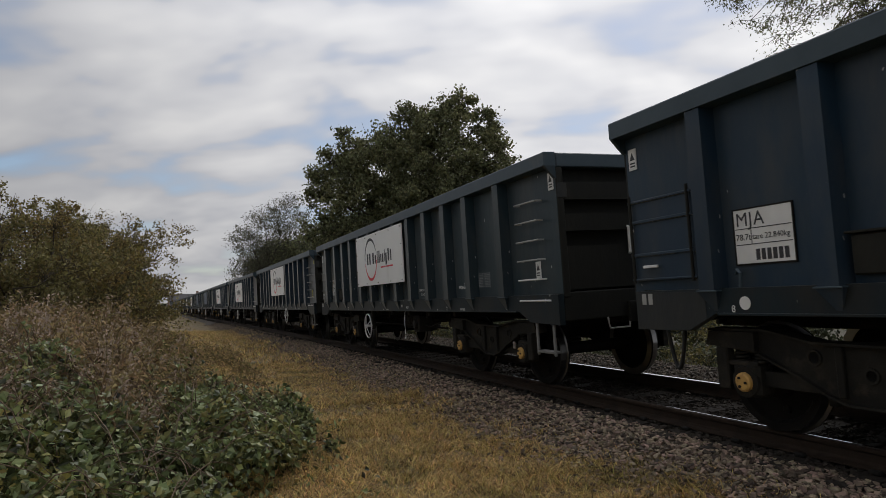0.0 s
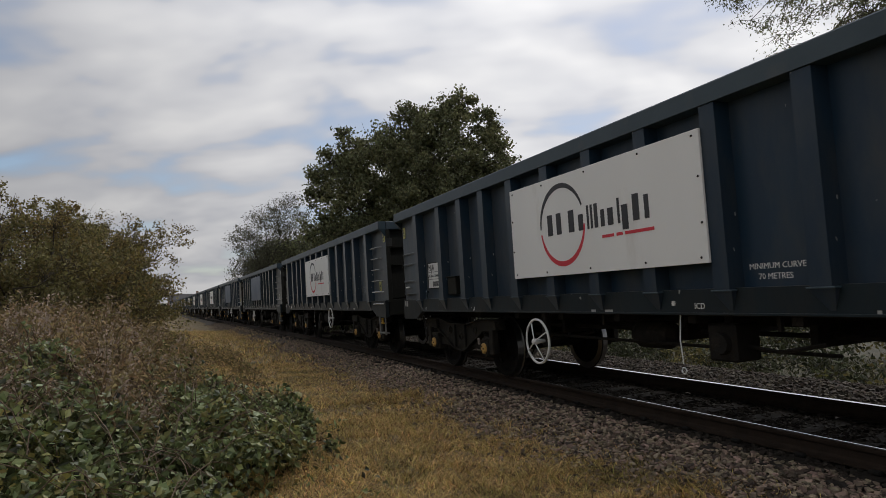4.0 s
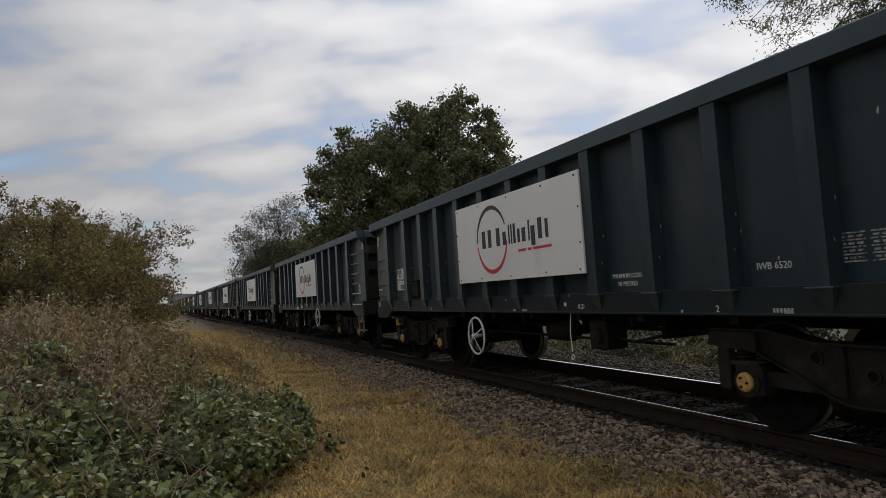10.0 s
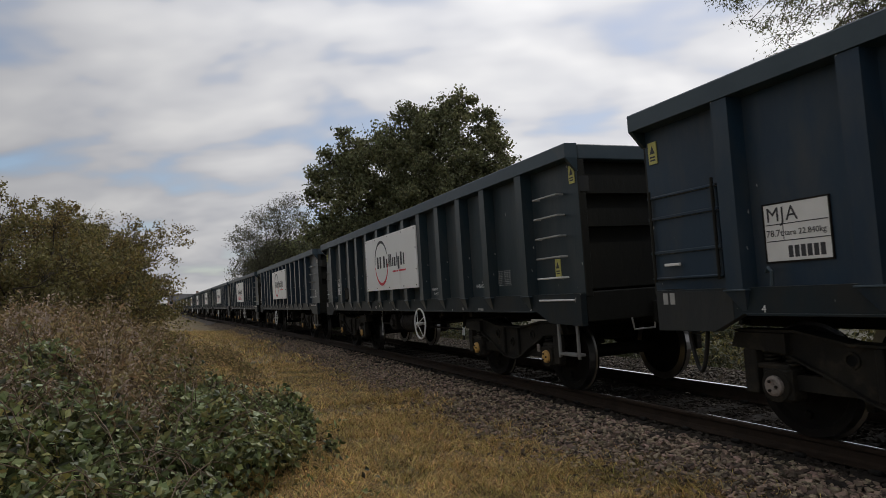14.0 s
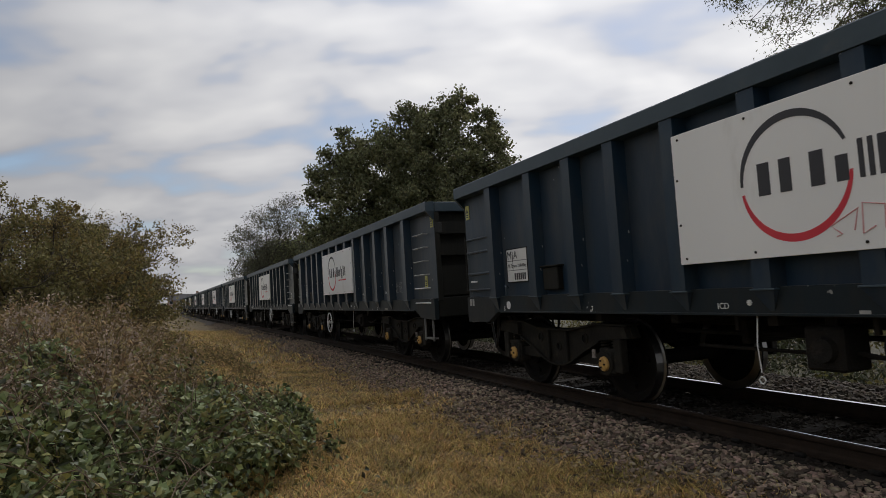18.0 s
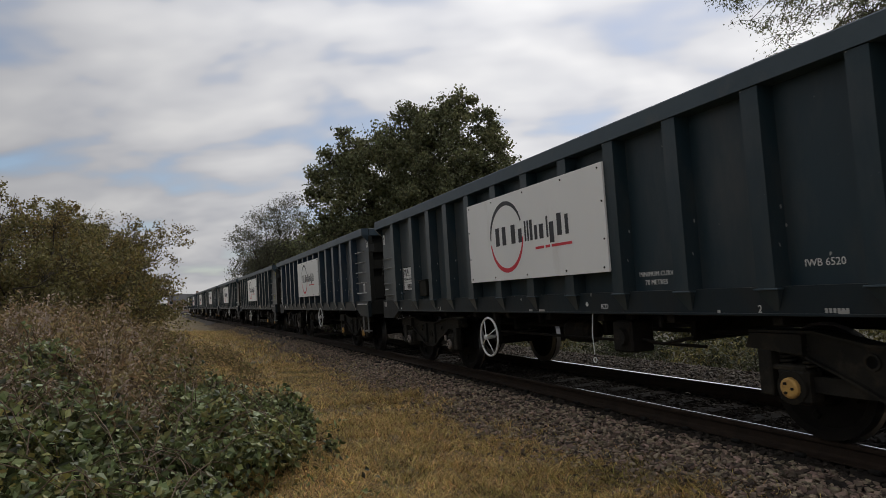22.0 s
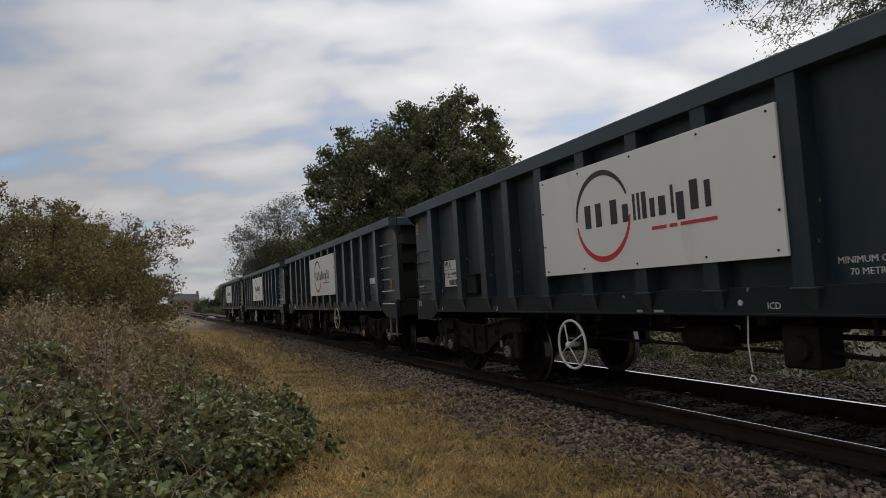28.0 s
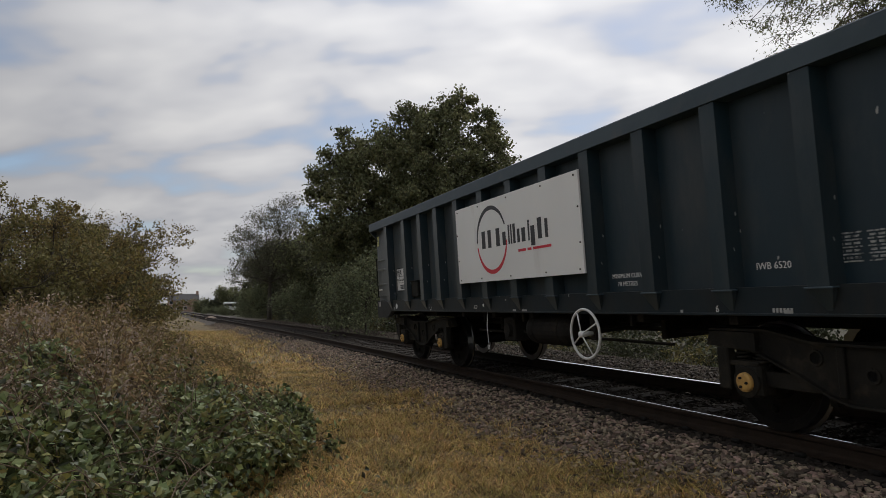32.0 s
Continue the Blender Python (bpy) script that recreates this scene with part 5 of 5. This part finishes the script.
def build_left_hedge():
    """Hawthorn hedge on the camera's side."""
    r = np.random.default_rng(51)
    for i, (b, d, w, h) in enumerate(((-11.5, 14, 1.2, 3.5), (-8.6, 15, 1.2, 3.7), (-5.8, 17, 1.2, 3.9), (-3.6, 20, 1.1, 3.8), (-4.2, 21, 0.35, 3.7), (-3.4, 19, 0.5, 3.7), (-9.0, 22, 1.8, 4.3), (-5.6, 26, 1.4, 4.6), (-4.0, 24, 0.5, 3.8))):
        x, y = spot(b, d)
        blobs = [(r.uniform(-w, w), r.uniform(-w, w), h * q, r.uniform(0.6, 1.0) * (1.1 if q < 0.6 else 0.8)) for q in np.linspace(0.25, 0.86, 11)]
        tree("hawthorn_bush", (x, y, 0.0), blobs, 95, 0.072, (OLIVE, HAWLEAF)[i % 2], "tall autumn-brown hawthorn bush with thin top shoots", 170 + i, 0.08, 0.085, twigs=6, turn=LOOK_TURN, dens=30, reach=(0.85, 1.40))


build_left_hedge()


def build_weeds():
    """Dead willowherb and tall dry grass before the hedge."""
    r = np.random.default_rng(81)
    m = Mesh()
    V, F, P2, P = [], [], [], []
    n = 0
    while n < 1900:
        b, d = r.uniform(-13, 1.0), r.uniform(6.0, 20)
        x, y = spot(b, d)
        if y > 1.25 - 0.02 * d + 0.4 * noise.noise(Vector((x * 0.3, 0, 0))) or (b > 0.3 and d < 10):
            continue
        n += 1
        h = r.uniform(0.9, 1.7) * (0.5 if b > -1.0 else 0.75 if b > -4 else 1.0) * (0.6 + 0.4 * smooth(6, 10, d))
        lean = Vector((r.normal() * 0.16, r.normal() * 0.16, 0))
        z = ground_z(x, y)
        pts = [Vector((x, y, z)) + lean * (t * t) + Vector((0, 0, h * t)) for t in (0, 0.35, 0.7, 1.0)]
        m.tube(pts, 0.006, 3, 0.003)
        for t in np.linspace(0.25, 0.98, 16):
            q = pts[0].lerp(pts[3], t)
            P.append(q + Vector(r.normal(size=3)) * 0.07)
            P.append(q + Vector(r.normal(size=3)) * 0.08)
        if n % 3 == 0:                  # a pale plume of seed fluff at the tip
            for t in np.linspace(0.55, 1.04, 34):
                P2.append(pts[2].lerp(pts[3], (t - 0.7) / 0.3) + Vector(r.normal(size=3)) * (0.014 + 0.05 * (1.04 - t)))
    t = thing("dead_weeds", "reddish-brown dead willowherb stems with pale seed fluff", "weeds", kind="stuff", data=m.data("dead_weeds", DRYWEED))
    # curled brown low growth between the weeds and the grass
    low = []
    while len(low) < 12000:
        x, y = r.uniform(-24, -6.0), r.uniform(-1.6, 2.8)
        edge = 1.6 + 0.03 * (-x - 8) + 0.5 * noise.noise(Vector((x * 0.5, y * 0.5, 4)))
        if y < edge and noise.noise(Vector((x * 0.7, y * 0.7, 11))) > -0.15:
            low.append((x, y, ground_z(x, y) + abs(r.normal()) * 0.16 * smooth(-0.3, 1.0, edge - y) + 0.02))
    P += [Vector(q) for q in low]
    green = [q + Vector(r.normal(size=3)) * 0.06 for q in P if r.random() < 0.55 and q.z < 1.1 + 0.5 * noise.noise(q * 0.6) and noise.noise(q * 0.9) > -0.1]
    V, F = leaves(np.array(green), 0.075, r, 0.5, 0.2)
    part("nettle_leaves", big_mesh("nettle_leaves", V, F, OLIVE), t)
    fresh = [q + Vector(r.normal(size=3)) * 0.08 for q in P if r.random() < 0.7 and q.z < 0.60 + 0.5 * noise.noise(q * 0.8) and q.x > -11.5 and q.y < 0.3]
    V, F = leaves(np.array(fresh), 0.078, r, 0.6, 0.2)
    part("weed_leaves", big_mesh("weed_leaves", V, F, BRAMBLE), t)
    V, F = leaves(np.array(P), 0.085, r, 0.26, 0.3)
    part("dry_leaves", big_mesh("dry_leaves", V, F, DRYWEED), t)
    V, F = leaves(np.array(P2), 0.05, r, 0.5)
    part("seed_heads", big_mesh("seed_heads", V, F, FLUFF), t)


build_weeds()


def bramble_top(x, y):
    """Height of the bramble mounds over the plan; zero outside them."""
    h = 0.0
    for cx, cy, rx, ry, top in ((-7.3, 0.32, 1.7, 1.10, 0.52), (-6.4, -0.2, 1.5, 1.0, 0.40), (-6.6, -1.7, 2.6, 1.5, 0.92), (-9.6, -2.3, 2.2, 1.6, 0.95), (-5.2, -1.0, 1.4, 1.0, 0.55), (-4.9, -0.1, 0.9, 0.6, 0.25)):
        q = (((x - cx) / rx) ** 2 + ((y - cy) / ry) ** 2) * (1 + 0.7 * noise.noise(Vector((x * 1.1, y * 1.1, cx))) + 0.6 * noise.noise(Vector((x * 3.1, y * 3.1, cx))))
        h = max(h, top * max(0.0, 1 - q) ** 0.45)
    if h:
        h *= 1 + 0.45 * noise.noise(Vector((x * 1.4, y * 1.4, 2))) + 0.55 * noise.noise(Vector((x * 3.6, y * 3.6, 5)))
    return h


def build_brambles():
    r = np.random.default_rng(91)
    P, Y, T, m = [], [], [], Mesh()
    n = 0
    while n < 21000:
        x, y = r.uniform(-12.5, -3.8), r.uniform(-4.2, 1.9)
        h = bramble_top(x, y) + 0.04 * r.normal()
        if h < 0.1 or math.atan2(y, -x) < radians(-15):
            continue
        z = h * (1 - 0.7 * r.random() ** 2) + 0.04 * r.normal()
        if noise.noise(Vector((x * 3.6, y * 3.6, z * 4))) + 0.5 * noise.noise(Vector((x * 9, y * 9, z * 9))) < r.uniform(-0.20, 0.25):
            continue
        n += 1
        c = np.array((x, y, ground_z(x, y) + max(0.03, z)))
        # leaves near a mound's top take the paler highlight colour
        pale = z > 0.72 * h and r.random() < 0.10 + 0.5 * smooth(0.0, 0.45, noise.noise(Vector((x * 2.3, y * 2.3, 31))))
        for k in range(3):
            (T if pale else Y if r.random() < 0.03 + 0.35 * smooth(0.15, 0.45, noise.noise(Vector((x * 0.8, y * 0.8, 21)))) else P).append(c + r.normal(size=3) * 0.034)
    for _ in range(900):
        x, y = r.uniform(-11, -4.2), r.uniform(-3.5, 1.4)
        h = bramble_top(x, y)
        if h < 0.2:
            continue
        a, L = r.uniform(0, 6.28), r.uniform(0.3, 1.1)
        e = (x + math.cos(a) * L, y + math.sin(a) * L)
        if bramble_top(*e) < 0.12:
            continue
        pts = [(x + math.cos(a) * L * t, y + math.sin(a) * L * t, ground_z(x, y) + h * 0.6 + (h * 0.5 + 0.12) * math.sin(math.pi * (0.15 + 0.75 * t))) for t in (0, 0.25, 0.5, 0.75, 1)]
        m.tube(pts, 0.005, 4, 0.0025)
    t = thing("bramble_patch", "tangled green bramble with a few yellowing leaves", "bramble", kind="stuff", data=m.data("bramble_patch", TWIG))
    V, F = leaves(np.array(P), 0.066, r, 0.72, 0.1, 0.0)
    part("bramble_leaves", big_mesh("bramble_leaves", V, F, BRAMBLE), t)
    V, F = leaves(np.array(T), 0.072, r, 0.74, 0.05, 0.35)
    part("young_leaves", big_mesh("young_leaves", V, F, BRAMBLE3), t)
    V, F = leaves(np.array(Y), 0.064, r, 0.75, 0.1, 0.2)
    part("yellow_leaves", big_mesh("yellow_leaves", V, F, BRAMBLE2), t)


build_brambles()


def build_grass():
    r = np.random.default_rng(101)
    def blades(n, x0, x1, y0, y1, h, wid, keep):
        X, Y = r.uniform(x0, x1, n), r.uniform(y0, y1, n)
        ok = np.array([keep(x, y) for x, y in zip(X, Y)])
        X, Y = X[ok], Y[ok]
        Z = np.array([ground_z(x, y) for x, y in zip(X, Y)]) - 0.01
        n = len(X)
        a, H = r.uniform(0, 6.283, n), h * r.uniform(0.4, 1.3, n)
        b = r.uniform(0, 6.283, n)
        L = H * r.uniform(0.5, 3.0, n)
        w = wid * r.uniform(0.6, 1.4, n)
        base = np.stack([X, Y, Z], 1)
        sx = np.stack([np.cos(a) * w, np.sin(a) * w, 0 * w], 1)
        mid = base + np.stack([np.cos(b) * L * 0.35, np.sin(b) * L * 0.35, H * 0.7], 1)
        tip = base + np.stack([np.cos(b) * L, np.sin(b) * L, H * 0.85], 1)
        V = np.stack([base - sx, base + sx, mid + sx * 0.6, mid - sx * 0.6, tip], 1).reshape(-1, 3)
        q = np.arange(n)[:, None] * 5
        F = np.concatenate([q + np.array([[0, 1, 2]]), q + np.array([[0, 2, 3]]), q + np.array([[3, 2, 4]])], 1).reshape(-1, 3)
        return V, F
    def turf(x, y):
        d = y - line_at(x)[0].y
        e = -2.05 - 0.50 * noise.noise(Vector((x * 0.33, 0, 5))) + 0.2 * noise.noise(Vector((x, y, 1)))
        return d < e + (1.1 * r.random() ** 1.5 if r.random() < 0.35 else 0)
    def tufts(x, y):
        return turf(x, y) and noise.noise(Vector((x * 3.1, y * 3.1, 6))) + 0.5 * noise.noise(Vector((x * 0.9, y * 0.9, 8))) > r.uniform(-0.95, 0.1)
    A = [blades(100000, -9, -2.6, 0.0, 4.2, 0.055, 0.0046, tufts), blades(50000, -18, -9, -0.5, 4.2, 0.06, 0.006, tufts), blades(16000, -45, -18, -2, 4.2, 0.12, 0.012, turf),
         blades(40000, -2.6, 12, -6, 4.2, 0.055, 0.007, tufts), blades(16000, -12, -2.6, -8, 0, 0.07, 0.008, tufts)]
    # lighter tufts of longer blades stand out of the trampled sward
    def tuft_spots(n, x0, x1, y0, y1):
        out = []
        while len(out) < n:
            x, y = r.uniform(x0, x1), r.uniform(y0, y1)
            if turf(x, y) and noise.noise(Vector((x * 0.8, y * 0.8, 14))) > r.uniform(-0.4, 0.3):
                out.append((x, y))
        return out
    for x, y in tuft_spots(620, -10.5, -2.6, 0.3, 3.9):
        R = r.uniform(0.04, 0.10)
        A.append(blades(int(r.uniform(26, 52)), x - R, x + R, y - R, y + R, r.uniform(0.06, 0.12), 0.0042, lambda a, b: True))
    o, V, F = 0, [], []
    for v, f in A:
        V.append(v); F.append(f + o); o += len(v)
    thing("straw_grass", "short straw-brown trampled grass beside the ballast", "grass", kind="stuff", data=big_mesh("straw_grass", np.concatenate(V), np.concatenate(F), GRASS))
    V, F = blades(5000, -16, -2.6, 0.4, 4.0, 0.06, 0.005, lambda x, y: turf(x, y) and noise.noise(Vector((x * 0.7, y * 0.7, 9))) > 0.12)
    thing("green_grass", "sparse green grass blades in the straw", "grass", kind="stuff", data=big_mesh("green_grass", V, F, GRASS2))
    V, F = blades(12000, -60, -1.0, 9.4, 14, 0.2, 0.01, lambda x, y: True)
    thing("verge_grass", "long yellowish grass on the far verge", "grass", kind="stuff", data=big_mesh("verge_grass", V, F, GRASS2))


build_grass()


# ---- the distance ----
def heap_mesh():
    m = Mesh()
    r = random.Random(3)
    m.lathe([(0.9, -0.1), (0.75, 0.12), (0.45, 0.35), (0.15, 0.5)], "z", 12)
    m.v = [(x * r.uniform(0.8, 1.2), y * r.uniform(0.8, 1.2), z) for x, y, z in m.v]
    return m.data("spoil_heap", FLUFF, smooth=True)


def build_distance():
    x, y = spot(0.85, 250)
    h = thing("house", "distant brick house with a grey pitched roof", "house", at=pose(x, y, 0, 0, 0, 90))
    part("wall", Mesh().box(-5, 5, -3.5, 3.5, 0, 4.2, 0.02).data("wall", BRICK), h)
    m = Mesh().prism([(-3.9, 4.1), (3.9, 4.1), (0, 6.5)], -5.2, 5.2, "x")
    part("roof", m.data("roof", ROOF), h)
    part("chimney", Mesh().box(4.2, 5.0, -0.5, 0.5, 5.6, 7.5, 0.03).data("chimney", BRICK), h)
    for wx in (-3.9, -1.6, 0.7):
        for z in (0.9, 2.8):
            w = part("window", Mesh().box(wx - 0.6, wx + 0.6, -3.56, -3.49, z, z + 1.2, 0.02).data("window", WHITE), h)
            part("pane", Mesh().box(wx - 0.5, wx + 0.5, -3.58, -3.55, z + 0.1, z + 1.1, 0.01).data("pane", GLASS), w)
    e = part("gable", Mesh().prism([(2.0, 0), (4.6, 0), (4.6, 3.6), (3.3, 5.0), (2.0, 3.6)], -4.2, -3.5, "y").data("gable", BRICK), h)
    x, y = spot(4.75, 135)
    c = thing("caravan", "white caravan parked among distant trees", "caravan", at=pose(x, y, 0, 0, 0, 60))
    part("body", Mesh().box(-1.7, 1.7, -1, 1, 1.0, 2.6, 0.15).data("body", WHITE), c)
    part("window", Mesh().box(-1.5, 1.5, -1.02, -0.98, 1.8, 2.3, 0.03).data("window", GLASS), c)
    part("base", Mesh().box(-1.8, 1.8, -0.9, 0.9, 0.0, 1.32, 0.05).data("base", GRIME), c)
    r = np.random.default_rng(111)
    for i, (b, d, hh) in enumerate(((2.5, 190, 3.4), (3.2, 180, 4), (4.3, 175, 8.0), (5.3, 165, 5.0), (6.4, 140, 6), (8.0, 110, 6), (-5, 230, 7), (7.2, 100, 5.5), (10, 110, 7))):
        x, y = spot(b, d)
        blobs = [(r.uniform(-2, 2), r.uniform(-2, 2), hh * r.uniform(0.15, 0.8), r.uniform(1.0, 1.7)) for _ in range(10)]
        tree("far_tree", (x, y, 0), blobs, 12, 0.45, THICKET if i % 2 else OAKLEAF, "small distant rounded tree", 120 + i, 0.15, 0.5)
    # a long far hedge closes the horizon
    V, F = leaves(np.stack([rng.uniform(-420, -380, 9000), rng.uniform(-420, 420, 9000), rng.uniform(0, 3.2, 9000)], 1), 2.2, rng, 0.9)
    thing("far_hedge", "distant hedge line on the horizon", "hedge", kind="stuff", data=big_mesh("far_hedge", V, F, THICKET))
    s = thing("spoil_heap", "small pale heap of sand beside the track", "heap", data=heap_mesh(), at=pose(*spot(3.0, 82), 0.05))
    p = thing("marker_post", "thin dark lineside post with a small white plate", "post", at=pose(-19.8, 8.9, 0.2))
    part("pole", Mesh().lathe([(0.035, 0), (0.035, 1.9)], "z", 8).data("pole", GRIME), p)
    part("plate", Mesh().box(-0.07, 0.09, -0.05, -0.03, 0.35, 0.6, 0.005).data("plate", WHITE), p)


build_distance()

motions()
